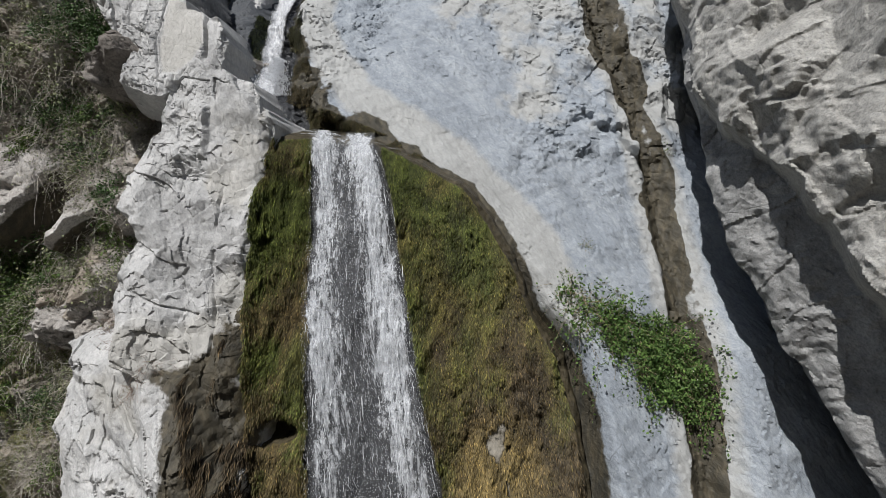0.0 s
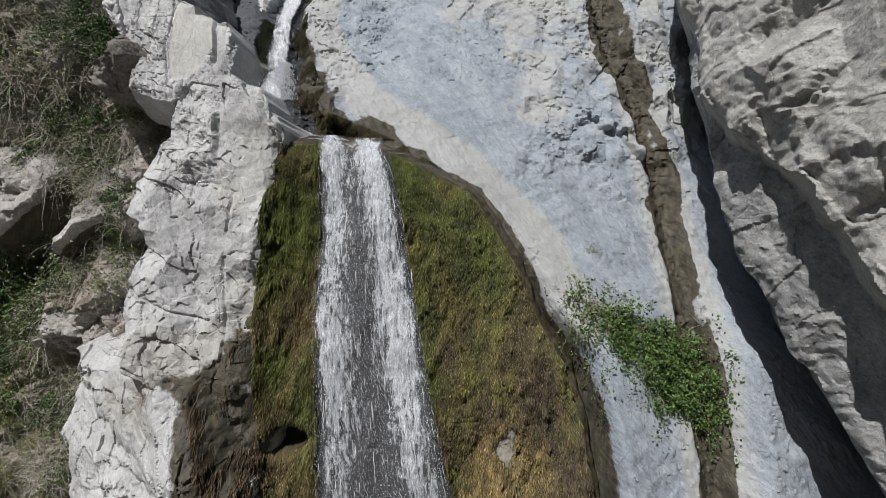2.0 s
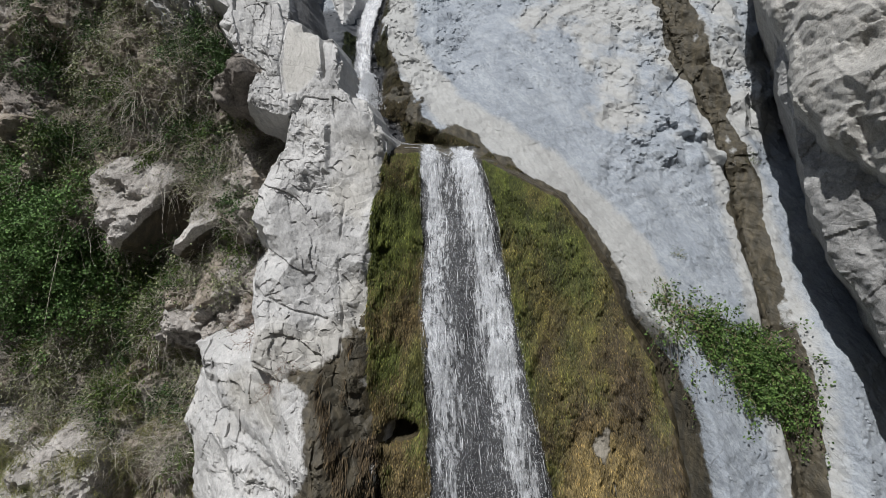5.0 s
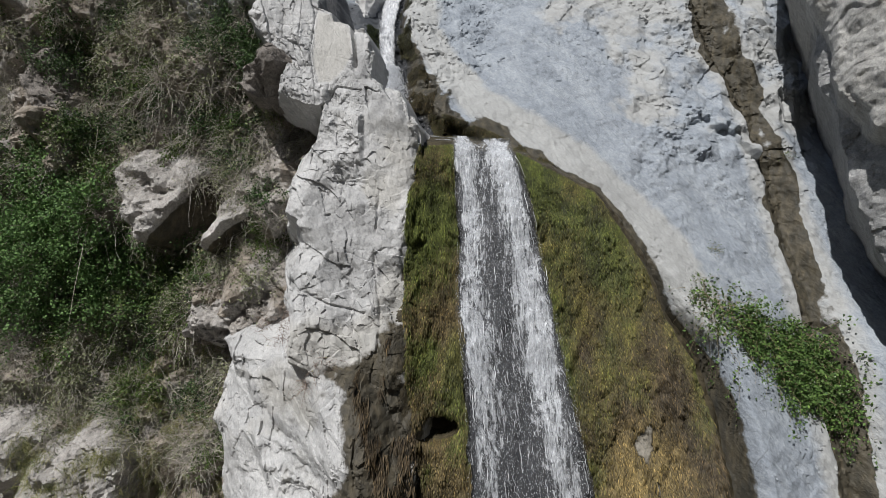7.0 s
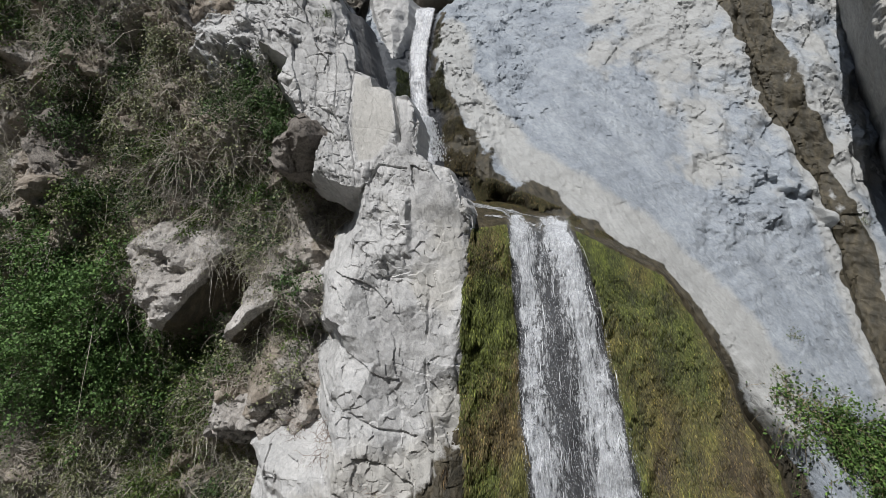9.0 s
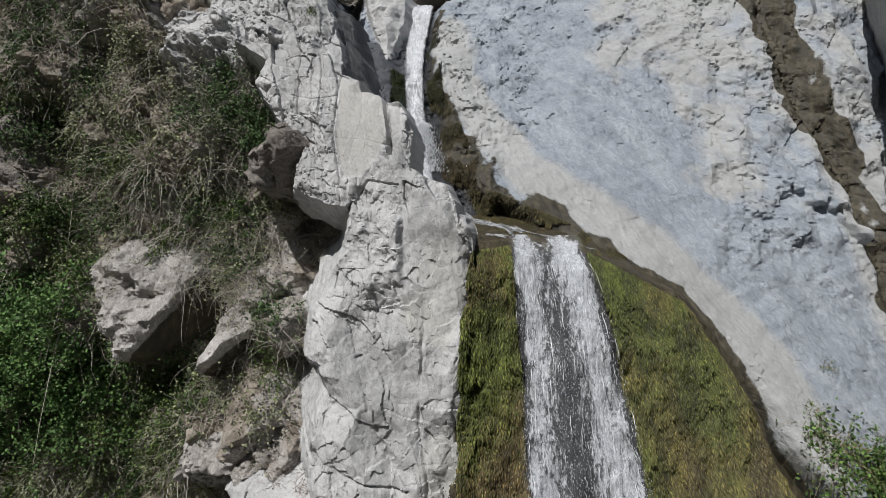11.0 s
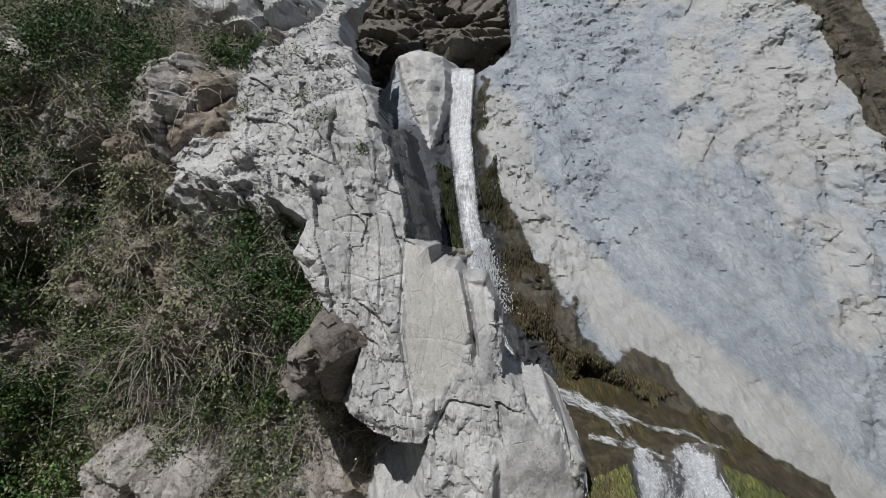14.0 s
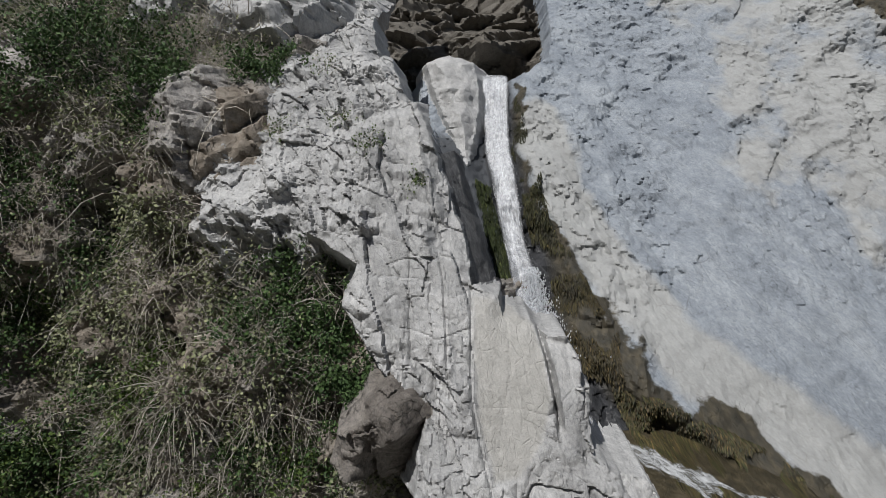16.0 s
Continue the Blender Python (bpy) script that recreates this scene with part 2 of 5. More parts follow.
BUTTRESS_FOOT = [(-3.6, 3.2), (-4.25, 4.7), (-5.4, 5.45), (-5.75, 5.4), (-6.2, 5.2), (-7.0, 5.22), (-7.62, 5.08), (-7.35, 4.7), (-7.7, 3.62), (-7.38, 3.23), (-7.35, 2.4), (-7.0, -1.0), (-3.5, -1.0)]
BUTTRESS_JOINTS = [[(-3.7, 8.0), (-3.62, 7.7), (-3.72, 7.2)], [(-4.1, 8.6), (-4.14, 7.5), (-4.12, 6.7), (-3.92, 6.05), (-3.98, 5.2)], [(-5.3, 6.25), (-4.9, 6.05), (-4.25, 5.86)],
                   [(-4.87, 7.2), (-4.62, 6.5)], [(-5.45, 7.6), (-5.0, 7.75)]]
CREST = [(-3.5, 8.7), (-3.44, 9.4), (-3.56, 9.6), (-3.68, 10.08), (-3.86, 10.38), (-4.22, 10.46), (-4.45, 10.6), (-4.4, 11.25), (-4.5, 11.42), (-4.62, 11.78), (-4.93, 11.82), (-5.06, 11.98), (-5.37, 12.05), (-5.44, 12.25), (-5.74, 12.34),
         (-5.76, 12.6), (-5.98, 13.35), (-6.2, 14.08), (-6.5, 14.75), (-7.1, 14.6), (-7.6, 14.0), (-7.7, 12.95), (-7.05, 12.6), (-7.15, 12.15), (-6.88, 11.79), (-6.73, 11.5), (-6.5, 11.3), (-6.2, 11.02), (-6.3, 10.25), (-5.87, 10.02), (-5.37, 9.9), (-5.2, 10.1), (-4.95, 9.3), (-4.8, 8.7)]
RIDGE = [(-6.1, 12.6), (-7.65, 12.9), (-9.1, 13.1), (-9.75, 14.3), (-9.75, 14.9), (-9.3, 15.6), (-8.5, 16.2), (-8.7, 17.4), (-9.2, 19.6), (-9.4, 22.0),
         (-8.8, 22.0), (-8.5, 20.0), (-7.3, 16.0), (-7.05, 15.9), (-6.75, 15.0), (-6.5, 14.9), (-6.0, 13.55)]
LEDGE = [(-3.5, 9.3), (-2.8, 9.4), (-2.05, 9.36), (-1.15, 9.16), (-0.47, 8.86), (0.57, 8.36), (1.17, 7.5), (1.58, 6.77), (1.9, 5.6), (2.58, 4.68), (2.8, 3.6),
         (2.92, 2.0), (3.1, -1.0), (-4.3, -1.0), (-4.3, 9.0)]
RIGHT_LOWER = [(-4.6, 18.5), (-3.96, 13.8), (-3.55, 11.8), (-3.4, 10.9), (-3.08, 10.06), (-2.84, 9.16), (-2.78, 8.44), (-2.17, 7.03), (-1.76, 6.15), (-1.25, 5.2), (-0.96, 4.92), (-0.65, 4.26),
               (-0.42, 3.81), (0.14, 3.2), (0.65, 2.3), (1.6, -1.0), (9, -1), (9, 18.5)]
RIGHT_UPPER = [(-4.9, 18.5), (-4.5, 15.7), (-4.05, 13.5), (-3.3, 11.8), (-3.04, 10.85), (-2.9, 10.15), (-2.34, 9.5), (-1.61, 8.85), (-1.06, 8.29), (-0.55, 7.52), (-0.31, 7.01), (-0.08, 6.45), (0.13, 6.2),
               (0.82, 5.25), (2.4, 3.0), (9, 1.0), (9, 18.5)]
SLAB = [(-5.75, 17.3), (-5.3, 17.45), (-4.25, 17.55), (-3.7, 18.1), (-3.45, 19.0), (-3.4, 26), (14, 26), (14, -1), (2.4, -1), (2.3, 2.0), (2.2, 3.6), (1.9, 4.7), (1.4, 5.6), (1.1, 6.8),
        (0.7, 7.4), (0.0, 7.8), (-2.5, 8.5), (-4.6, 9.4), (-5.6, 11.6), (-6.8, 14), (-7.2, 17.6)]
BARE_PLANE = [(-5.75, 12.28), (-5.47, 12.25), (-5.05, 12.0), (-4.94, 11.84), (-4.8, 11.2), (-4.95, 10.75), (-5.2, 10.42), (-5.5, 10.4), (-5.68, 11.0)]
CHUTE = [(-5.15, 17.6), (-5.15, 15.05), (-4.95, 13.7), (-4.65, 12.5), (-4.55, 11.3), (-3.75, 10.0), (-2.6, 9.5)]
CREST_JOINTS = [([(-4.96, 11.9), (-4.8, 11.25), (-4.76, 10.85)], 0.05, 0.25), ([(-5.7, 11.12), (-5.2, 11.1), (-4.85, 11.0)], 0.018, 0.010), ([(-5.35, 12.2), (-5.3, 11.5), (-5.42, 10.7)], 0.018, 0.008),
                ([(-5.74, 12.3), (-5.72, 11.2), (-5.5, 10.3)], 0.025, 0.04), ([(-6.3, 13.6), (-6.05, 12.4), (-5.95, 11.2)], 0.025, 0.035), ([(-6.6, 13.9), (-6.45, 12.8), (-6.4, 11.6)], 0.025, 0.03),
                ([(-6.7, 12.6), (-6.2, 12.75), (-5.8, 12.6)], 0.02, 0.02), ([(-6.5, 11.9), (-6.1, 11.8), (-5.75, 11.9)], 0.02, 0.02), ([(-5.25, 10.05), (-5.08, 10.37), (-4.6, 10.3)], 0.03, 0.06)]
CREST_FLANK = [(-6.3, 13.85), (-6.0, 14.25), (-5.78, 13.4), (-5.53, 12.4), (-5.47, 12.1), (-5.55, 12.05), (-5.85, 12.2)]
GULLY = [(3.9, 21.0), (4.4, 19.0), (4.66, 17.6), (4.7, 15.1), (4.9, 13.0), (5.25, 11.3), (5.42, 9.1), (5.46, 7.6), (5.5, 6.5), (5.45, 5.2), (5.3, 2.0)]
SCAR = [(3.4, 10.75), (4.0, 10.6), (4.5, 10.3), (4.95, 9.6)]
BOULDER = [(-10.7, 8.9), (-10.1, 9.4), (-9.2, 9.45), (-8.5, 9.15), (-8.15, 8.9), (-8.05, 8.15), (-8.35, 7.2), (-9.2, 6.95), (-9.74, 7.15), (-10.3, 7.8)]
BOULDER_EDGE = (-9.3, 7.85)
BOULDER_LOW = [(-7.72, 8.25), (-7.2, 7.95), (-7.15, 7.4), (-8.05, 6.8), (-8.28, 7.1)]
LOW_EDGE = (-7.75, 7.5)
BOULDER_BROWN = [(-7.15, 10.9), (-6.86, 11.32), (-6.6, 11.2), (-6.5, 10.8), (-6.5, 10.4), (-6.9, 10.25), (-7.2, 10.5)]
KNOB = [(-7.0, 17.6), (-6.4, 17.95), (-5.75, 17.7), (-5.6, 16.7), (-5.7, 15.45), (-5.85, 14.55), (-6.2, 15.3), (-6.6, 16.3)]
BOULDER_SPLIT = [(-6.87, 11.15), (-6.62, 11.4), (-6.16, 11.08), (-6.15, 10.5), (-6.4, 10.0), (-6.75, 10.2)]
OUTCROP = [(-12.5, 2.1), (-11.6, 2.7), (-10.4, 3.1), (-10.2, 2.4), (-10.6, -0.8), (-12.6, -0.8)]
OUTCROP_SMALL = [(-13.5, 3.1), (-12.8, 3.2), (-12.2, 2.8), (-12.5, 1.9), (-13.6, 1.5)]


OUTCROP_HIGH = [(-11.7, 16.5), (-10.8, 16.9), (-10.0, 16.3), (-8.9, 16.25), (-8.4, 17.2), (-8.6, 18.8), (-11.9, 19.0)]
OUTCROP_MIDDLE = [(-13.4, 11.9), (-12.7, 12.2), (-12.2, 11.3), (-12.0, 10.2), (-12.6, 9.6), (-13.3, 10.0)]
OUTCROP_SIDE = [(-10.3, 15.0), (-9.6, 15.3), (-9.2, 14.6), (-9.2, 13.4), (-9.8, 13.2), (-10.3, 13.8)]
OUTCROP_YELLOW = [(-8.5, 5.75), (-7.9, 5.8), (-7.5, 5.55), (-7.5, 5.2), (-8.1, 4.95), (-8.6, 5.2)]
OUTCROP_BROWN = [(-13.2, 15.8), (-12.2, 15.9), (-11.5, 15.1), (-11.25, 14.0), (-11.6, 12.7), (-13.2, 12.7)]


def groove(e, width, deep):
    return deep * np.exp(-(e / width) ** 2)


def blocks(u, v, seed, step, tilt, steep, size=0.42):
    """Jointed rock: in every cell a block with a leaning face and straight sides; what stands foremost is seen."""
    i0, j0 = np.floor(u), np.floor(v)
    best, behind = np.full(u.shape, 1e6), np.full(u.shape, 1e6)
    for di in (-1, 0, 1):
        for dj in (-1, 0, 1):
            i, j = i0 + di, j0 + dj
            du = u - i - 0.1 - 0.8 * hashed(i, j, seed)
            dv = v - j - 0.1 - 0.8 * hashed(i, j, seed + 1)
            h2, h3 = hashed(i, j, seed + 2), hashed(i, j, seed + 3)
            side = np.zeros(u.shape)
            for k in range(4):
                a = k * 1.571 + 0.25 + (h3 - 0.5) * (0.9 if k % 2 else 0.5)
                r = size * (0.75 + 0.5 * ((h2 * (3 + 2 * k) + h3 * (k + 1)) % 1.0))
                side = np.maximum(side, np.cos(a) * du + np.sin(a) * dv - r)
            val = step * (h2 - 0.5) + tilt * 2 * (du * (h3 - 0.5) + dv * ((h2 * 7.3 + h3 * 3.1) % 1.0 - 0.35)) + steep * side
            behind = np.minimum(behind, np.maximum(best, val))
            best = np.minimum(best, val)
    return best, behind - best


def broken(bx, bz, seed, degrees, su, sv, amp, ledge=0.5, joint=1.0, lean=1.7):
    """Rock that parts along its joints: blocks in three sizes, the small ones only where it is worn."""
    worn = soft(fbm(bx * 0.7, bz * 0.7, seed + 28, 3), -0.12, 0.2)
    f1, g1 = blocks(*turned(bx, bz, degrees, su, sv), seed, 1.1 * amp, lean * amp, 6.5 * amp, 0.5)
    f2, g2 = blocks(*turned(bx, bz, degrees + 17, su * 2.4, sv * 2.4), seed + 7, 0.5 * amp, 0.75 * amp, 3.6 * amp, 0.48)
    f3, g3 = blocks(*turned(bx, bz, degrees - 11, su * 5.5, sv * 5.5), seed + 14, 0.14 * amp, 0.28 * amp, 1.2 * amp, 0.48)
    gone = soft(fbm(bx * 1.1, bz * 1.1, seed + 35, 3), -0.2, 0.1)
    joints = joint * (groove(g1, 0.10 * amp, 0.07) + gone * groove(g2, 0.07 * amp, 0.045) + worn * groove(g3, 0.04 * amp, 0.02))
    return f1 + f2 * (0.5 + 0.6 * worn) + ledge * f3 * (0.35 + worn) + joints


def jointed(x, z, seed, first, second, wide, tall, step, tilt):
    """Rock cut by two sets of straight joints (their normals' angles): each block has its own step and lean. Also the distance to the joints."""
    a, b = radians(first), radians(second)
    x, z = x + 0.3 * wide * fbm(x * 0.8 / wide, z * 0.8 / wide, seed + 60, 3), z + 0.45 * tall * fbm(x * 0.7 / tall, z * 0.7 / tall, seed + 63, 3)
    u = (x * math.cos(a) + z * math.sin(a)) / wide
    u = u + 0.7 * value_noise(u * 0.8, u * 0, seed)
    i = np.floor(u)
    v = (x * math.cos(b) + z * math.sin(b)) / tall + 7.3 * hashed(i, i * 0, seed + 1)
    v = v + 0.7 * value_noise(v * 0.8, i * 3.7, seed + 2)
    j = np.floor(v)
    fu, fv = u - i, v - j
    h1, h2, h3 = hashed(i, j, seed + 3), hashed(i, j, seed + 4), hashed(i, j, seed + 5)
    face = step * (h1 - 0.5) + 2 * tilt * ((fu - 0.5) * (h2 - 0.5) + (fv - 0.5) * (h3 - 0.5))
    return face, np.minimum(np.minimum(fu, 1 - fu) * wide, np.minimum(fv, 1 - fv) * tall)


def fractured(x, z, seed, first, second, wide, tall, amp, joint=1.0):
    """Clean joint planes in three sizes; the small ones break out only in places."""
    worn = soft(fbm(x * 0.8, z * 0.8, seed + 28, 3), -0.15, 0.15)
    some = soft(fbm(x * 1.3, z * 1.3, seed + 35, 3), -0.1, 0.2)
    f1, e1 = jointed(x, z, seed, first, second, wide, tall, amp, 0.7 * amp)
    f2, e2 = jointed(x + 0.3 * f1, z, seed + 7, first + 9, second - 13, wide * 0.42, tall * 0.4, 0.55 * amp, 0.5 * amp)
    f3, e3 = jointed(x, z + 0.3 * f2, seed + 14, first - 15, second + 12, wide * 0.17, tall * 0.15, 0.22 * amp, 0.22 * amp)
    cut = groove(e1, 0.018, 0.06) + (0.25 + 0.75 * some) * groove(e2, 0.013, 0.035) + worn * groove(e3, 0.012, 0.015)
    return f1 + f2 * (0.35 + 0.75 * worn) + f3 * (0.15 + worn) + joint * cut


def creased(u, v, seed):
    """Flat three-cornered faces that meet in sharp edges."""
    skew = (u + v) * 0.366
    u, v = u + skew, v + skew
    i, j = np.floor(u), np.floor(v)
    a, b = u - i, v - j
    h00, h11 = hashed(i, j, seed), hashed(i + 1, j + 1, seed)
    one = h00 * (1 - a) + hashed(i + 1, j, seed) * (a - b) + h11 * b
    two = h00 * (1 - b) + hashed(i, j + 1, seed) * (b - a) + h11 * a
    return np.where(a > b, one, two) - 0.5


def shattered(x, z, seed, degrees, size, tall, slope, joint=1.0):
    """Flat broken faces in three sizes, each with its own lean; hairline joints open only in places."""
    x, z = x + 0.12 * size * fbm(x * 1.4 / size, z * 1.4 / size, seed + 50, 3), z + 0.12 * size * fbm(x * 1.4 / size, z * 1.4 / size, seed + 53, 3)
    worn = soft(fbm(x * 0.75, z * 0.75, seed + 40, 3), -0.2, 0.15)
    out = 0
    for k, (part_size, turn, share) in enumerate(((1.0, 0, 1.0), (0.45, 27, 0.3 + 0.8 * worn), (0.19, -19, 0.15 + 0.9 * worn))):
        d = size * part_size
        f, e = facets(*turned(x, z, degrees + turn, 1 / d, 1 / (d * tall)), seed + 9 * k, 0.08 * slope * d, 0.25 * slope * d, 0.06)
        f = f + 1.5 * slope * d * creased(*turned(x, z, degrees + 2 * turn + 12, 1.1 / d, 1.1 / (d * tall)), seed + 5 + 9 * k)
        here = soft(fbm(x * 1.7 / size, z * 1.7 / size, seed + 60 + k, 3), 0.02, 0.22)
        out = out + share * f + joint * share * here * groove(e * d, 0.010, 0.03)
    return out


FAR_OFF = 900.0


def cliff(x, z):
    """The depth of the rock face at each place of the upright plane, which mass stands there, and the depths of those that run on behind others."""
    nx, nz = fbm(x * 1.3, z * 1.3, 5), fbm(x * 1.3, z * 1.3, 6)
    tx, tz = fbm(x * 6, z * 6, 8, 2), fbm(x * 6, z * 6, 9, 2)
    wx, wz = x + 0.07 * nx + 0.04 * tx, z + 0.07 * nz + 0.04 * tz
    bx, bz = x + 0.05 * nx + 0.02 * tx, z + 0.05 * nz + 0.02 * tz
    fine = 0.03 * fbm(x * 4, z * 4, 11, 5, 0.6)
    chips, _ = facets(*turned(bx, bz, 33, 7.0, 5.2), 15, 0.012, 0.03)
    patch = soft(fbm(x * 0.7, z * 0.7, 17, 3), -0.05, 0.2)
    masses, late = [], []

    def mass(outline, reach, make):
        """A mass that is worked out only near its outline."""
        d = outside(wx, wz, outline)
        out = np.full(x.shape, FAR_OFF)
        m = d < reach
        out[m] = make(x[m], z[m], bx[m], bz[m], d[m], fine[m], chips[m], patch[m], nx[m], nz[m])
        masses.append(out)
        return out

    # slab: long shallow flakes, rougher towards its upper right and beside the chute
    def slab_face(x, z, bx, bz, d, fine, chips, patch, nx, nz):
        y = 7.0086 + 0.6317 * x + 0.6723 * z - 0.01 * x * x - 0.0462 * x * z + 0.0028 * z * z
        y = y + shattered(bx, bz, 22, 36, 0.5, 2.4, 0.12, 0.4) + 0.035 * fbm(*turned(bx, bz, 36, 3.0, 0.8), 46, 5, 0.6) + 0.6 * fine + (0.3 + 0.9 * patch) * chips + 0.25 * fbm(x * 0.5, z * 0.5, 40, 2)
        y = y + 0.6 * np.maximum(x - 5.6, 0) * soft(z, 8.5, 10.5)
        y = y - 0.75 * soft(x, 5.5, 6.5) * (1 - soft(z, 4.6, 7.0))
        part_1 = np.maximum(soft(x + 0.3 * nx, 0.8, 3.0) * soft(z + nx, 8.0, 10.5), 0.8 * soft(x + 0.6 * nx, -1.4, 0.4) * soft(z + nx, 12.8, 14.6))
        m = part_1 > 0
        y[m] += part_1[m] * (0.3 * broken(bx[m], bz[m], 33, -20, 1.0, 1.3, 0.10, 1.3, 0.1) + shattered(bx[m], bz[m], 33, -35, 0.5, 1.4, 0.46, 0.8) + 0.6 * chips[m])
        part_2 = 1 - soft(x - 0.35 * (z - 11) + 0.8 * nz, -3.4, -1.8)
        m = part_2 > 0
        y[m] += part_2[m] * (0.15 * broken(bx[m], bz[m], 35, 75, 0.8, 1.0, 0.09, 0.8, 0.1) + shattered(bx[m], bz[m], 35, 20, 0.45, 1.4, 0.42, 0.8) + chips[m])
        y = y + 0.55 * (1 - soft(along(x + 0.1 * nx, z, CHUTE), 0.3, 0.8)) + (0.35 + 0.5 * shattered(bx, bz, 26, 10, 0.35, 2.0, 0.6, 0.8)) * (1 - soft(along(x + 0.15 * nx, z, GULLY), 0.1, 0.42))
        y = y - 0.35 * (1 - soft(along(x + 0.2 * nx, z, SCAR), 0.05, 0.3)) * soft(fbm(x * 3, z * 3, 44, 2), -0.1, 0.2)
        y = y + 1.2 * (1 - soft(outside(x, z, LEDGE), -0.05, 0.6)) * (1 - soft(z, 5.0, 7.5))
        y = np.where((z > 17.3) & (d > 0.15), FAR_OFF, y)
        return y + np.where(z > 17.3, 9.0, 2.6) * np.maximum(d, 0) + 0.15 * soft(d, -0.4, 0)

    mass(SLAB, 3.0, slab_face)

    def hill_face(x, z, bx, bz, d, fine, chips, patch, nx, nz):
        y = 11.8 - 0.0572 * x + 0.0208 * z + broken(bx, bz, 50, 15, 0.6, 0.6, 0.42, 0.8) + 2 * fine + 2 * chips + 0.7 * fbm(x * 0.45, z * 0.45, 60, 3)
        y = y + 1.0 * np.maximum(z - 14.8, 0) + (0.5 + 1.1 * soft(z, 9.8, 11) + 7 * soft(z, 12, 14)) * np.maximum(x + 6.9 + 1.3 * soft(z, 13, 15), 0)
        y = y - 0.9 * soft(x, -8.4, -7.4) * soft(z, 4.4, 5.2) * (1 - soft(z, 8.0, 9.2))
        return np.where((x > -7.9) & (z > 14.2), FAR_OFF, y + 0.5 * np.maximum(x + 9.2, 0) * soft(z, 12.5, 14))

    mass([(-30, -9), (-30, 40), (-4, 40), (-4, -9)], 0.0, hill_face)
    masses.append(np.full(x.shape, FAR_OFF - 1))

    def ledge_face(x, z, bx, bz, d, fine, chips, patch, nx, nz):
        y = 9.127 + 0.292 * x + 0.324 * z + 0.35 * soft(x, -3.5, -2.4) * fbm(x * 0.8, z * 0.5, 80, 3) - 0.15 * (1 - soft(x, -3.6, -3.0)) + 2.0 * fine + chips
        y = y + 0.55 * (1 - soft(np.hypot((x + 2.9) / 0.42, (z - 3.85) / 0.3), 0.6, 1.1))
        return y + 3.4 * np.maximum(d, 0) + 0.35 * soft(d, -0.55, 0.1)

    mass(LEDGE, 1.5, ledge_face)
    # buttress beside the fall, and its foot: angular blocks
    def smooth_part(x, z):
        """Where whole joint planes lie bare."""
        d = np.minimum(np.minimum(outside(x, z, BARE_PLANE), outside(x, z, [(-4.9, 11.8), (-4.62, 11.75), (-4.5, 10.7), (-4.75, 10.6), (-4.78, 11.2)])), np.hypot((x + 4.0 + 0.12 * (z - 9)) / 0.55, (z - 9.0) / 1.3) * 0.55 - 0.5)
        return 0.12 + 0.88 * soft(d, -0.06, 0.05)

    def buttress_rock(x, z, bx, bz, fine, chips, patch, nx, nz):
        plain = smooth_part(bx, bz)
        rough = 0.5 * fractured(bx, bz, 90, 10, 62, 0.7, 1.0, 0.16, 0.12) + shattered(bx, bz, 92, 8, 0.5, 1.4, 0.4, 0.35) + 0.12 * fbm(bx * 1.6, bz * 1.1, 96, 3)
        for line in BUTTRESS_JOINTS:
            rough = rough + 0.07 * soft(fbm(x * 2.5, z * 2.5, 98, 2), -0.25, 0.1) * (1 - soft(along(bx + 0.08 * nx, bz + 0.08 * nz, line), 0.0, 0.04))
        return plain * rough + 0.7 * fine + 1.0 * chips * (0.3 + patch)

    mass(BUTTRESS, 1.2, lambda x, z, bx, bz, d, fine, chips, patch, nx, nz:
         8.9 + 0.2887 * x + 0.3202 * z + buttress_rock(x, z, bx, bz, fine, chips, patch, nx, nz) + np.where((z > 9.0) & (x > -4.9), 16.0, 3.0) * np.maximum(d, 0) + 0.12 * soft(d, -0.25, 0))
    mass(BUTTRESS_FOOT, 0.35, lambda x, z, bx, bz, d, fine, chips, patch, nx, nz:
         4.8 - 0.7152 * x + 0.16 * z + buttress_rock(x, z, bx, bz, fine, chips, patch, nx, nz) + 3.0 * np.maximum(d, 0) + 0.2 * soft(d, -0.35, 0))

    # crest above it: smooth planes that break off in blocks along its length
    def crest_face(x, z, bx, bz, d, fine, chips, patch, nx, nz):
        plain = smooth_part(x, z)
        y = 6.97 + 0.1326 * x + 0.4326 * z + (0.75 * fractured(bx, bz, 110, 17, 68, 0.5, 0.85, 0.18, 0.35) + shattered(bx, bz, 112, 14, 0.42, 2.0, 0.26, 0.6) + 0.5 * fine + 0.6 * chips * (0.3 + patch)) * plain
        for line, wide, deep in CREST_JOINTS:
            y = y + deep * (1 - soft(along(x + 0.03 * nx, z + 0.03 * nz, line), 0.0, wide))
        low = 1 - soft(z + 0.3 * nx, 9.0, 10.1)
        y = y + low * (8.92 + 0.2887 * x + 0.3202 * z - (6.97 + 0.1326 * x + 0.4326 * z))
        wall = np.where(x > -6.2 + 0.2 * (14 - z), 16.0, 4.0) * np.maximum(d, 0)
        return np.where(wall > 1.5, FAR_OFF, y + wall + 0.1 * (1 - low) * soft(d, -0.2, 0))

    mass(CREST, 1.0, crest_face)

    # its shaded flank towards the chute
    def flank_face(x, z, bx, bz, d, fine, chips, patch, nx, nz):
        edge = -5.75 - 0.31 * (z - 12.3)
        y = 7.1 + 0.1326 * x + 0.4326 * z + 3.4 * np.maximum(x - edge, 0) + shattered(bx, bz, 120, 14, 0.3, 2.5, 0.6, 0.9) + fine
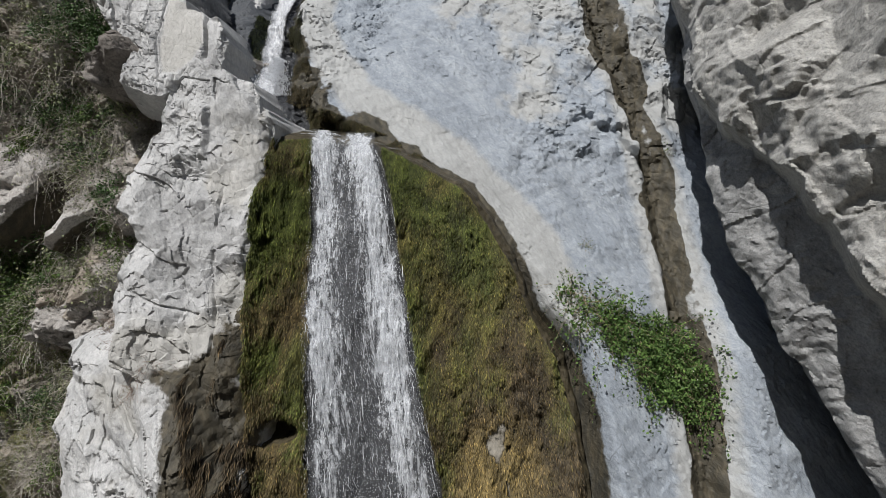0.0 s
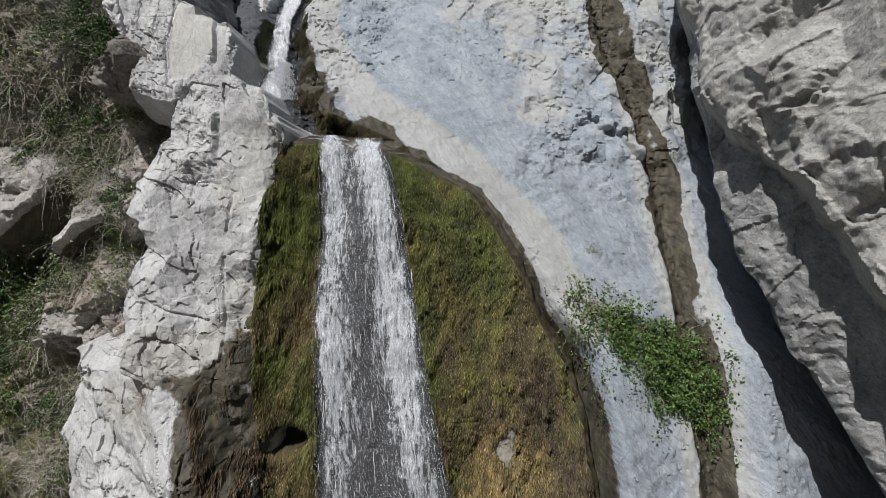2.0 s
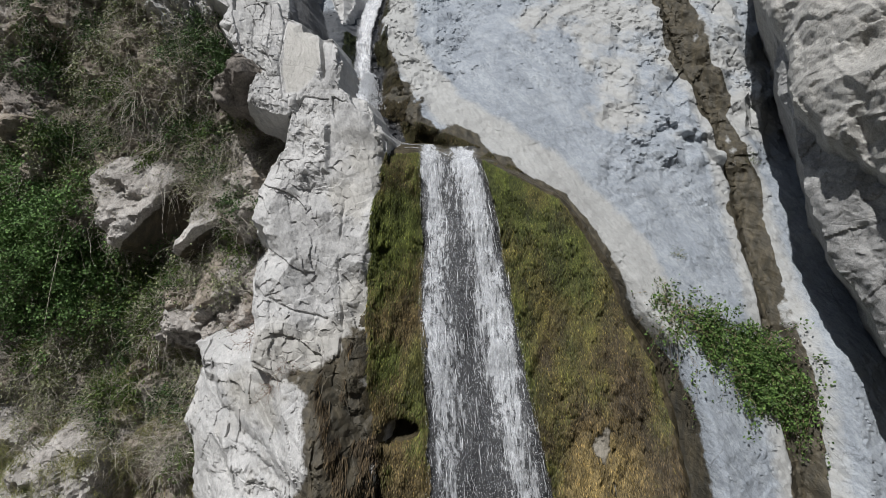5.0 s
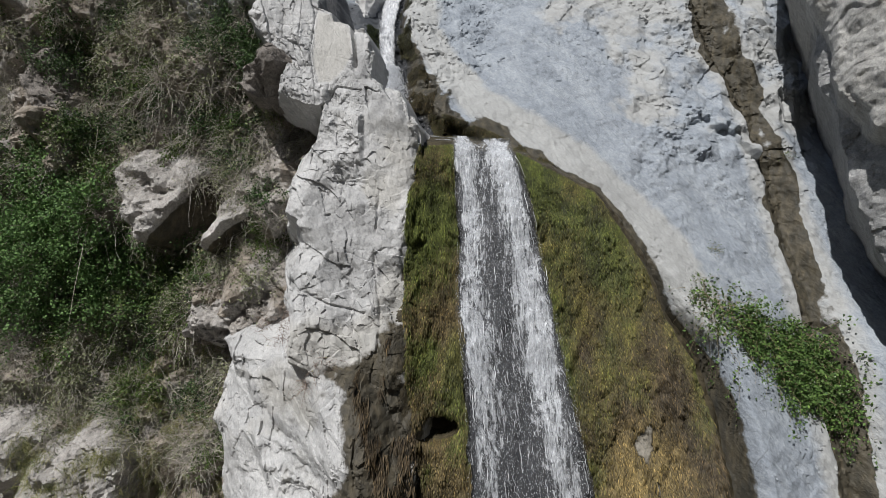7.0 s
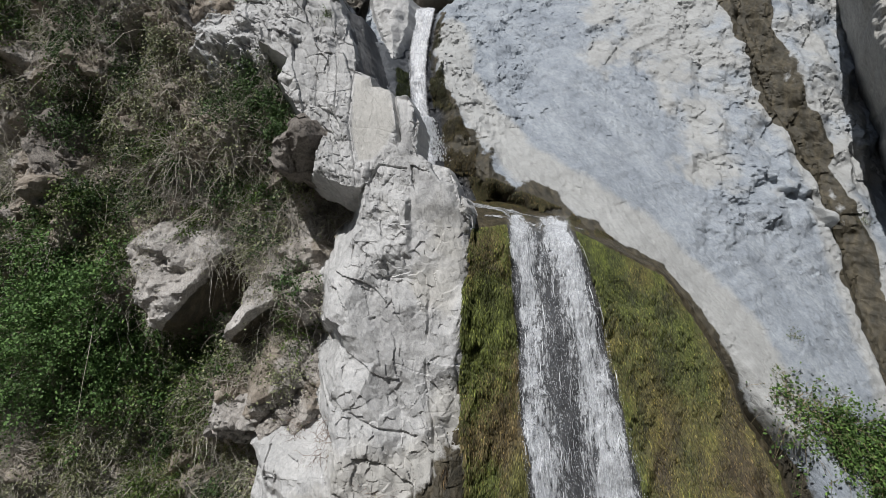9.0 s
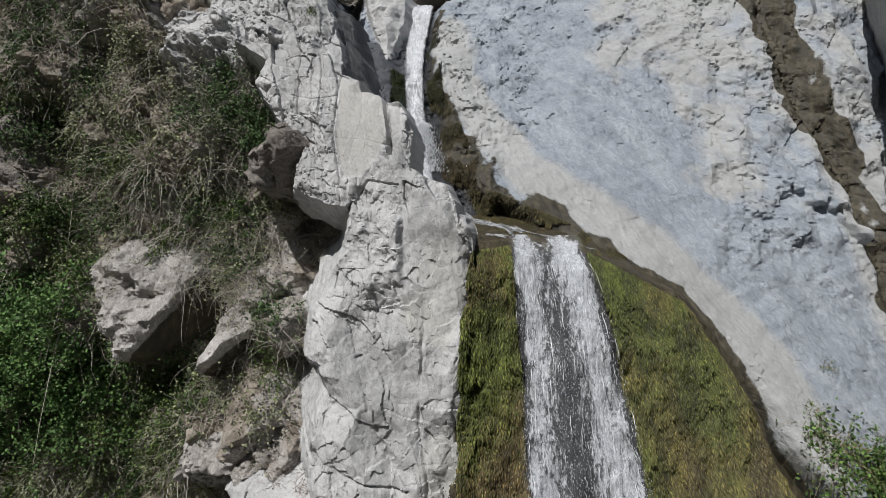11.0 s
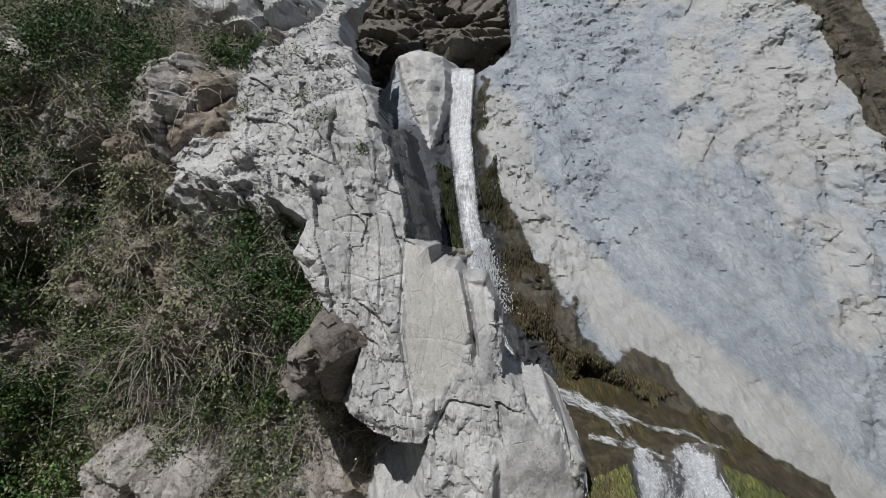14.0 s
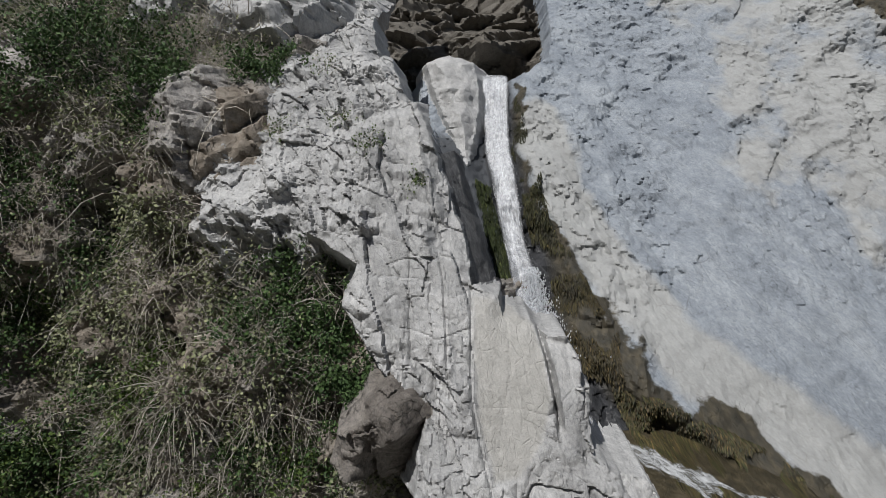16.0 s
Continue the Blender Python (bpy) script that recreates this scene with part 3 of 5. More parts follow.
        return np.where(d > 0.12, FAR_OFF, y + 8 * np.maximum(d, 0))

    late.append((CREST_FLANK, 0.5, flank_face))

    # ridge that climbs behind the crest
    def ridge_face(x, z, bx, bz, d, fine, chips, patch, nx, nz):
        y = 11.85 + 0.75 * (z - 13.2) + 0.5 * np.maximum(z - 15.5, 0) - 0.05 * (x + 7.5) + 0.5 * fractured(bx, bz, 130, 20, 70, 0.36, 0.5, 0.22, 0.2) + shattered(bx, bz, 132, 20, 0.36, 1.3, 0.6, 0.8) + fine + 1.5 * chips
        wall = np.where(x > -7.6, 14.0, 1.5) * np.maximum(d, 0)
        return np.where(wall > 1.3, FAR_OFF, y + wall + 0.15 * soft(d, -0.25, 0))

    mass(RIDGE, 1.5, ridge_face)
    # boulders lodged in the hill: a bright upper face over a dark leaning one
    for line, back, (ex, ez), (fx, fz) in ((BOULDER, 11.7, BOULDER_EDGE, (0.81, -0.58)), (BOULDER_LOW, 11.35, LOW_EDGE, (0.61, -0.79)), (BOULDER_SPLIT, 10.85, (-6.42, 10.85), (0.5, -0.8)), (BOULDER_BROWN, 10.95, (-6.85, 10.7), (0.85, -0.4))):
        def boulder_face(x, z, bx, bz, d, fine, chips, patch, nx, nz):
            under = fx * (bx - ex) + fz * (bz - ez) + 0.10 * fbm(x * 1.4, z * 1.4, 176, 4)
            rock = shattered(bx, bz, 170, 35, 0.45, 1.3, 0.85 if ex > -7 else 0.5) + fine + chips
            return (back + 0.1 * (x - ex) + 0.35 * (z - ez) + np.minimum(np.maximum(1.7 * under, 0), 0.9 + 0.4 * under) + rock * (1 - 0.5 * soft(under, 0, 0.1))
                    + 7.0 * np.maximum(d, 0) + 0.15 * soft(d, -0.3, 0))
        mass(line, 0.45, boulder_face)
    # pale knob beside the upper lip
    mass(KNOB, 1.0, lambda x, z, bx, bz, d, fine, chips, patch, nx, nz:
         5.5 + 0.8 * z + 0.1 * (x + 6) + shattered(bx, bz, 190, 10, 0.45, 1.3, 0.4) + fine + 3.5 * np.maximum(d, 0) + 0.3 * soft(d, -0.4, 0))
    # pale outcrops low in the hill
    for line in (OUTCROP, OUTCROP_SMALL):
        mass(line, 1.0, lambda x, z, bx, bz, d, fine, chips, patch, nx, nz:
             11.4 + 0.3 * (z - 2) + 0.6 * fractured(bx, bz, 230, 20, 75, 0.6, 0.6, 0.2, 0.4) + shattered(bx, bz, 232, 20, 0.45, 1.0, 0.5) + fine + 2.5 * np.maximum(d, 0) + 0.3 * soft(d, -0.4, 0))
    # rock that shows through the brush high on the hill
    for line, back, rise in ((OUTCROP_HIGH, -3.55, 1.02), (OUTCROP_BROWN, 10.4, 0.1), (OUTCROP_MIDDLE, 10.75, 0.08), (OUTCROP_SIDE, 10.3, 0.1), (OUTCROP_YELLOW, 9.95, 0.15)):
        mass(line, 1.0, lambda x, z, bx, bz, d, fine, chips, patch, nx, nz:
             back - 0.0572 * x + rise * z + 0.7 * fractured(bx, bz, 250, 15, 75, 0.7, 0.7, 0.3, 0.4) + shattered(bx, bz, 252, 15, 0.45, 1.4, 0.6) + 2 * fine + 3.0 * np.maximum(d, 0) + 0.3 * soft(d, -0.4, 0))
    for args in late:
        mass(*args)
    stack = np.stack(masses)
    return stack.min(0), stack.argmin(0), {0: stack[0], 1: stack[1], 3: stack[3]}


def eased(grid, times=2):
    """The grid with its steps rubbed off a little."""
    for _ in range(times):
        g = np.pad(grid, 1, mode="edge")
        grid = 0.4 * grid + 0.15 * (g[:-2, 1:-1] + g[2:, 1:-1] + g[1:-1, :-2] + g[1:-1, 2:])
    return grid


# the right-hand cliff faces across the gorge: its own upright plane is turned by so many degrees
SIDE = radians(38)
SIN, COS = math.sin(SIDE), math.cos(SIDE)


def side_cliff(p, z):
    """Two sheets of the right-hand cliff, the upper one hanging over the lower."""
    nx, nz = fbm(p * 1.3, z * 1.3, 205), fbm(p * 1.3, z * 1.3, 206)
    wx, wz = p + 0.2 * nx, z + 0.2 * nz
    bx, bz = p + 0.1 * nx + 0.03 * fbm(p * 6, z * 6, 208, 2), z + 0.1 * nz
    fine = 0.04 * fbm(p * 4, z * 4, 211, 5, 0.6)
    chips, _ = facets(*turned(bx, bz, -25, 4.0, 7.0), 215, 0.012, 0.03)
    rough = 0.35 * fractured(bx, bz, 150, 28, 115, 0.8, 1.2, 0.34, 0.2) + shattered(bx, bz, 152, -62, 0.75, 1.7, 0.52, 0.8) + chips + fine
    rough = eased(rough, 1)
    flat = shattered(bx, bz, 157, -48, 0.8, 2.4, 0.3, 0.6) + chips + fine
    lower = 10.95 - 0.519 * p + flat + 0.1 + 0.2 * np.maximum(z - 8.5, 0)
    d = outside(wx, wz, RIGHT_LOWER)
    lower = lower + 6.0 * np.maximum(d, 0) + 0.1 * soft(d, -0.2, 0)
    upper = 9.2 - 0.663 * p + 0.0759 * z + 1.15 * rough + 0.2 * np.maximum(z - 10, 0)
    d = outside(wx, wz, RIGHT_UPPER)
    upper = upper + 6.0 * np.maximum(d, 0) + 0.12 * soft(d, -0.2, 0)
    stack = np.stack([lower, upper])
    return stack.min(0), stack.argmin(0)


STEP = 0.034
GX, GZ = np.arange(-15.2, 11.0, STEP), np.arange(-0.5, 24.0, STEP)
GRID_X, GRID_Z = np.meshgrid(GX, GZ)
GRID_Y, GRID_ID, OWN_Y = cliff(GRID_X, GRID_Z)
SLAB_Y = OWN_Y[0]
# the white rock, which the camera passes nearest, on a finer grid
FINE = 0.017
FINE_X, FINE_Z = np.meshgrid(np.arange(-10.4, -3.0, FINE), np.arange(1.0, 18.6, FINE))
FINE_Y, FINE_ID, _ = cliff(FINE_X, FINE_Z)
SIDE_P, SIDE_Z = np.meshgrid(np.arange(-5.5, 5.0, 0.03), np.arange(-0.5, 17.0, 0.03))
SIDE_W, SIDE_ID = side_cliff(SIDE_P, SIDE_Z)


def depth(x, z, grid=GRID_Y):
    """The rock face's depth at any place, from the grid."""
    u, v = np.clip((np.asarray(x, float) - GX[0]) / STEP, 0, len(GX) - 2.001), np.clip((np.asarray(z, float) - GZ[0]) / STEP, 0, len(GZ) - 2.001)
    i, j = u.astype(int), v.astype(int)
    a, b = u - i, v - j
    return (grid[j, i] * (1 - a) + grid[j, i + 1] * a) * (1 - b) + (grid[j + 1, i] * (1 - a) + grid[j + 1, i + 1] * a) * b


def mass_at(x, z):
    return GRID_ID[np.clip(((np.asarray(z) - GZ[0]) / STEP).astype(int), 0, len(GZ) - 1), np.clip(((np.asarray(x) - GX[0]) / STEP).astype(int), 0, len(GX) - 1)]


def mesh_of(name, verts, faces, material=None, smooth=False):
    """A mesh from arrays: all faces have as many corners as faces has columns."""
    me = bpy.data.meshes.new(name)
    verts, faces = np.asarray(verts, np.float32), np.asarray(faces, np.int32)
    k = faces.shape[1]
    me.vertices.add(len(verts))
    me.vertices.foreach_set("co", verts.ravel())
    me.loops.add(faces.size)
    me.loops.foreach_set("vertex_index", faces.ravel())
    me.polygons.add(len(faces))
    me.polygons.foreach_set("loop_start", np.arange(0, faces.size, k, dtype=np.int32))
    me.polygons.foreach_set("use_smooth", np.full(len(faces), smooth))
    me.update(calc_edges=True)
    if material:
        me.materials.append(material)
    return me


def with_float(me, name, values):
    me.attributes.new(name, "FLOAT", "POINT").data.foreach_set("value", np.asarray(values, np.float32).ravel())


# what colours the rock by its place
WET_BANK = [(-4.75, 17.0), (-4.5, 15.0), (-4.3, 13.3), (-3.7, 12.3), (-3.2, 11.4), (-3.0, 10.6), (-2.2, 10.2), (-1.3, 9.7), (-0.2, 9.0), (-1.2, 8.6), (-3.6, 9.0), (-4.2, 10.5), (-4.9, 13.0)]
DRIP_EDGE = [(-2.0, 9.3), (-0.4, 8.95), (0.6, 8.4), (1.25, 7.5), (1.7, 6.6), (2.0, 5.6), (2.75, 4.6), (3.0, 3.5), (3.1, 1.0)]
BROWN_FOOT = [(-4.75, 4.95), (-3.95, 5.4), (-3.4, 5.9), (-3.2, 4), (-3.2, 0), (-4.9, 0), (-4.65, 3.2), (-4.8, 4.4)]
TAN_BAND = [(-4.2, 16.0), (-3.7, 13.5), (-2.9, 12.0), (-2.2, 11.0), (-1.0, 10.2), (0.4, 9.2), (1.4, 8.0), (2.2, 7.0), (2.6, 5.6)]
UNDER_FALL = [(-2.75, 9.3), (-2.6, 7.45), (-2.61, 6.16), (-2.41, 4.4), (-2.2, -1.0), (0.45, -1.0), (0.01, 2.5), (-0.48, 4.85), (-0.78, 6.56), (-1.11, 8.3), (-1.4, 9.2)]


def looks(x, z, index):
    """Brown wet film, warm skin, soil, wetness and painted shade of a mass."""
    rag = fbm(x * 1.1, z * 1.1, 300, 4)
    stain, tan, soil, wet = (np.zeros(x.shape) for _ in range(4))
    if index == 0:
        stain = (1 - soft(along(x + 0.35 * rag, z, GULLY) / (1 + 0.35 * soft(z, 10, 12)), 0.33, 0.52)) * (0.95 + 0.8 * fbm(x * 4, z * 0.7, 310, 3))
        stain = np.maximum(stain, 1 - soft(outside(x + 0.5 * rag, z + 0.4 * rag, WET_BANK), -0.15, 0.35))
        stain = np.maximum(stain, 0.8 * (1 - soft(along(x, z, DRIP_EDGE), 0.1, 0.32)))
        tan = np.maximum(1 - soft(along(x + 0.3 * rag, z, TAN_BAND), 0.2, 0.9), 0.75 * (1 - soft(along(x, z, GULLY), 0.5, 1.1)))
        tan = np.maximum(tan, (0.7 + 0.8 * rag) * soft(x + 0.8 * rag, -1.2, 0.8) * soft(z + rag, 13.0, 15.0))
        tan = np.maximum(tan, (0.62 + 0.9 * rag) * soft(x + 0.8 * rag, 0.8, 2.6) * soft(z + rag, 9.5, 11.5))
        wet = 1 - soft(along(x, z, CHUTE), 0.3, 0.55)
        # left of the chute the cavity's shade is painted as dark rock
        wet = np.maximum(wet, 0.85 * soft(-x + 0.4 * rag, 5.0, 5.3) * soft(z, 10.5, 11.5) * (1 - soft(z + 0.5 * rag, 15.1, 15.7)))
    elif index == 3:
        patch = soft(np.hypot((x - 1.08) / 0.24, (z - 3.3) / 0.55) + 1.2 * fbm(x * 5, z * 3, 330, 3), 0.6, 1.0)
        stain, tan = 0.35 + 0.55 * patch, 0.65 * (1 - patch)
        wet = 1 - soft(outside(x, z, UNDER_FALL), -0.1, 0.12)
    elif index in (4, 5):
        stain = 1 - soft(outside(x + 0.9 * rag, z + 1.3 * rag, BROWN_FOOT), -0.6, 0.8)
        tan = np.maximum(0.6 * (1 - soft(outside(x + 0.6 * rag, z + 0.9 * rag, BROWN_FOOT), 0.0, 1.8)), 0.8 * (1 - soft(np.hypot((x + 3.95) / 0.6, (z - 8.9) / 1.5), 0.7, 1.1))) + 0.9 * rag
    elif index == 6:
        tan = np.maximum(0.9 * (1 - soft(outside(x, z, BARE_PLANE), -0.12, 0.06)), 0.5 * (1 - soft(z + rag, 9.4, 10.6)) + 0.3 * rag)
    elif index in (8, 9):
        # the broken brown faces that lean over; part of their shade is put into the brown
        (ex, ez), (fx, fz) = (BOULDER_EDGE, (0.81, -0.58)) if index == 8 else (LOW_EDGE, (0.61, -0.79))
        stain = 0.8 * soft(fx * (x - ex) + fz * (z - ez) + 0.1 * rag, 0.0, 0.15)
    elif index == 1:
        soil = 0.5 + 0.9 * rag + 0.25 * (1 - soft(z, 9, 13)) - 0.35 * soft(z, 14.8, 16) - 0.3 * soft(x, -8.2, -6.8) * (1 - soft(z, 9.5, 11))
    return (("stain", stain), ("tan", tan), ("soil", soil), ("wet", wet))


def spread(mask, cells):
    """The mask grown by so many cells each way."""
    for _ in range(cells):
        m = mask.copy()
        m[1:] |= mask[:-1]
        m[:-1] |= mask[1:]
        m[:, 1:] |= mask[:, :-1]
        m[:, :-1] |= mask[:, 1:]
        mask = m
    return mask


def one_piece(mask):
    """The piece of the mask that holds its middle."""
    j, i = np.nonzero(mask)
    box = (slice(j.min(), j.max() + 1), slice(i.min(), i.max() + 1))
    k = int(np.argmin((j - np.median(j)) ** 2 + (i - np.median(i)) ** 2))
    small = mask[box]
    got = np.zeros(small.shape, bool)
    got[j[k] - j.min(), i[k] - i.min()] = True
    count = 0
    while got.sum() != count:
        count = got.sum()
        for _ in range(4):
            got = spread(got, 1) & small
    out = np.zeros(mask.shape, bool)
    out[box] = got
    return out


def rock_mass(cells, x, y, z, index, name, label, category, material, kind="structure", sharp=26):
    """One rock mass of the cliff as a mesh of its own, from the cells of a grid that it fills."""
    j, i = np.nonzero(cells)
    w = x.shape[1]
    corners = np.stack([j * w + i, j * w + i + 1, (j + 1) * w + i + 1, (j + 1) * w + i], 1)
    used, faces = np.unique(corners, return_inverse=True)
    verts = np.stack([x.ravel()[used], y.ravel()[used], z.ravel()[used]], 1)
    me = mesh_of(name, verts, faces.reshape(-1, 4), material, True)
    me.set_sharp_from_angle(angle=radians(sharp))
    for key, values in looks(verts[:, 0], verts[:, 2], index):
        with_float(me, key, values)
    return tagged(new(name, me), label, category, kind=kind)


def four(grid):
    return np.stack([grid[:-1, :-1], grid[:-1, 1:], grid[1:, :-1], grid[1:, 1:]])


# those that run on behind others: the slab, the hill and the ledge under the fall
QUAD, QUAD_Y = four(GRID_ID), four(GRID_Y)
SPAN = QUAD_Y.max(0) - QUAD_Y.min(0)
for index, grow, name, label, category, material in (
        (0, 30, "rock_slab", "pale blue-grey sloping rock slab with fine cracks", "rock face", ROCK_SLAB),
        (1, 12, "hillside", "steep earthy hillside with rocks and dry brush", "hillside", ROCK_HILL),
        (3, 12, "fall_ledge", "brown wet rock ledge under the lower waterfall", "rock ledge", ROCK_LEDGE)):
    cells = spread((QUAD == index).all(0) & (SPAN < 1.5), int(grow * 1.3)) & (four(OWN_Y[index]).max(0) < FAR_OFF - 10)
    rock_mass(cells, GRID_X, OWN_Y[index], GRID_Z, index, name, label, category, material)
# the others, with the skirts that join them to what lies behind
FINE_QUAD, FINE_QUAD_Y = four(FINE_ID), four(FINE_Y)
FINE_SPAN = FINE_QUAD_Y.max(0) - FINE_QUAD_Y.min(0)
for index, name, label, category, material, kind in (
        (4, "rock_buttress", "white angular rock buttress beside the waterfall", "rock face", ROCK_PILLAR, "structure"),
        (5, "buttress_foot", "pale rock foot of the buttress", "rock face", ROCK_PILLAR, "structure"),
        (6, "rock_crest", "white rock crest with smooth planes and breaks", "rock face", ROCK_PILLAR, "structure"),
        (7, "rock_ridge", "white crumbling rock ridge above the crest", "rock face", ROCK_PILLAR, "structure"),
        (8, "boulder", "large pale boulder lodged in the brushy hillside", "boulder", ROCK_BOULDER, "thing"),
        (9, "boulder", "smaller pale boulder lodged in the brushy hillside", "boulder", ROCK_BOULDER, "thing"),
        (10, "boulder", "split brown boulder under the white crest", "boulder", ROCK_BROWN, "thing"),
        (11, "boulder", "angular brown boulder among the brush under the crest", "boulder", ROCK_BROWN, "thing"),
        (12, "pale_boulder", "pale rounded boulder beside the upper lip", "boulder", ROCK_PILLAR, "thing"),
        (13, "rock_outcrop", "pale rock outcrop among grass on the hillside", "rock", ROCK_BOULDER, "thing"),
        (14, "rock_outcrop", "small pale rock outcrop among grass on the hillside", "rock", ROCK_BOULDER, "thing"),
        (15, "rock_outcrop", "pale rock outcrop at the top of the hillside", "rock", ROCK_PILLAR, "thing"),
        (16, "rock_outcrop", "grey-brown upright rock outcrop among the brush", "rock", ROCK_BOULDER, "thing"),
        (17, "rock_outcrop", "brown rock outcrop in the brush above the green tree", "rock", ROCK_BROWN, "thing"),
        (18, "rock_outcrop", "pale upright rock outcrop beside the white ridge", "rock", ROCK_BOULDER, "thing"),
        (19, "rock_outcrop", "yellowish rock block in the earthy slope", "rock", ROCK_BOULDER, "thing"),
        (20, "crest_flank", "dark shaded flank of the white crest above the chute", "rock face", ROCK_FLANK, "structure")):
    near = index in (4, 5, 6, 7, 9, 10, 11, 20)
    quad, span, xyz = (FINE_QUAD, FINE_SPAN, (FINE_X, FINE_Y, FINE_Z)) if near else (QUAD, SPAN, (GRID_X, GRID_Y, GRID_Z))
    own = (quad.max(0) == index) & (span < 0.8)
    if kind == "thing":
        own = one_piece(own)
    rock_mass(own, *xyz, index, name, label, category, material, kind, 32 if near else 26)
# the dark slope far behind the upper lip
FAR_X, FAR_Z = np.meshgrid(np.arange(-16.0, 8.0, 0.1), np.arange(13.0, 46.0, 0.1))
FAR_Y = np.maximum(-6.81 + 0.0458 * FAR_X + 1.6314 * FAR_Z, 24.5) + broken(FAR_X, FAR_Z, 70, 15, 0.35, 0.8, 0.8, 1.0)
rock_mass(np.ones((FAR_X.shape[0] - 1, FAR_X.shape[1] - 1), bool), FAR_X, FAR_Y, FAR_Z, 2, "far_slope", "dark rocky slope behind the upper fall", "hillside", ROCK_FAR)
SIDE_X, SIDE_Y = SIDE_P * COS + SIDE_W * SIN, -SIDE_P * SIN + SIDE_W * COS
SIDE_FRONT = four(SIDE_ID).min(0)
rock_mass(SIDE_FRONT == 0, SIDE_X, SIDE_Y, SIDE_Z, 20, "cliff_lower_sheet", "smooth grey cliff sheet over a dark crack", "cliff", ROCK_LOWER)
rock_mass(SIDE_FRONT == 1, SIDE_X, SIDE_Y, SIDE_Z, 20, "cliff_upper_sheet", "grey overhanging cliff with ledges and joints", "cliff", ROCK_RIGHT)

# canyon floor out to the horizon
G = Nodes("gravel_ground", 0.9, 0.2)
gc = G.ramp(G.noise(1.5, 8, 0.7), (0.3, (0.05, 0.047, 0.04)), (0.5, (0.11, 0.10, 0.088)), (0.7, (0.2, 0.19, 0.17)))
GROUND = G.done(gc, None, G.bump(G.noise(8.0, 6, 0.7), 0.6, 0.1))
tagged(new("ground", mesh_of("ground", [(-3000, -3000, 0), (3000, -3000, 0), (3000, 3000, 0), (-3000, 3000, 0)], [(0, 1, 2, 3)], GROUND)),
       "grey gravel canyon floor below the falls", "ground", kind="structure")

# an unseen plain brushy slope, added behind the camera to cut the sky light
OX, OT = np.meshgrid(np.arange(-60, 61, 2.0), np.arange(0, 60, 2.0))
OPP = Nodes("added_slope_brush", 0.9, 0.1)
OPPOSITE = OPP.done(OPP.ramp(OPP.noise(0.5, 8, 0.7), (0.35, (0.035, 0.045, 0.02)), (0.5, (0.08, 0.075, 0.045)), (0.65, (0.16, 0.14, 0.10))), None, OPP.bump(OPP.noise(1.2, 6, 0.7), 1.0, 0.8))
ow = OX.shape[1]
oi, oj = np.meshgrid(np.arange(ow - 1), np.arange(OX.shape[0] - 1))
tagged(new("unseen_slope", mesh_of("unseen_slope", np.stack([OX, -13 - 0.75 * OT + 1.5 * fbm(OX * 0.2, OT * 0.2, 900, 3), 0.85 * OT - 0.3], -1).reshape(-1, 3),
       np.stack([oj * ow + oi, oj * ow + oi + 1, (oj + 1) * ow + oi + 1, (oj + 1) * ow + oi], -1).reshape(-1, 4), OPPOSITE, True)),
       "unseen brushy slope added behind the camera to cut the sky light", "hillside", kind="structure")


# ---- water ----
def line_at(line, z):
    """The x of a falling line at height z (its points run downwards)."""
    zs, xs = [p[1] for p in line][::-1], [p[0] for p in line][::-1]
    return np.interp(z, zs, xs)


def water_material(name, cover, fine_scale, thin=0.1, sharp=0.12, colours=((0.55, 0.58, 0.62), (0.84, 0.86, 0.89)), bumps=0.8):
    n = Nodes(name, 0.25, 0.5)
    long = n.noise(1.0, 4, 0.6, n.stretch((fine_scale, fine_scale, 0.4)))
    short = n.noise(1.0, 5, 0.75, n.stretch((fine_scale * 2.6, fine_scale * 2.6, 5.0)))
    a = n.math("ADD", n.math("MULTIPLY", long, 0.5), n.math("MULTIPLY", short, 0.5))
    a = n.math("ADD", a, n.math("MULTIPLY", n.math("SUBTRACT", n.attr("flow"), 0.5), cover))
    alpha = n.math("MULTIPLY", n.band(a, 0.53, 0.53 + sharp, thin, 0.9), n.band(n.attr("flow"), -0.05, 0.25))
    n.put(n.b.inputs["Alpha"], alpha)
    nor = n.bump(short, bumps, 0.05)
    return n.done(n.mix(n.band(short, 0.3, 0.65), *colours), 0.25, nor)


WATER = water_material("falling_water", 0.36, 10.0, 0.03, 0.14)
WHITE_WATER = water_material("white_falling_water", 0.3, 9.0, 0.1, 0.25, ((0.66, 0.68, 0.71), (0.92, 0.93, 0.95)), 0.35)
F = Nodes("white_foam_water", 0.35, 0.5)
F.put(F.b.inputs["Alpha"], F.band(F.noise(30.0, 3, 0.7), 0.3, 0.6, 0.45, 1.0))
FOAM = F.done((0.78, 0.80, 0.83))


def part(name, me, parent, label=""):
    ob = new(name, me)
    ob.parent = parent
    return tagged(ob, label)


def thing(name, label, category, at=(0, 0, 0), group="", kind=""):
    ob = new(name)
    ob.location = at
    return tagged(ob, label, category, group, kind)


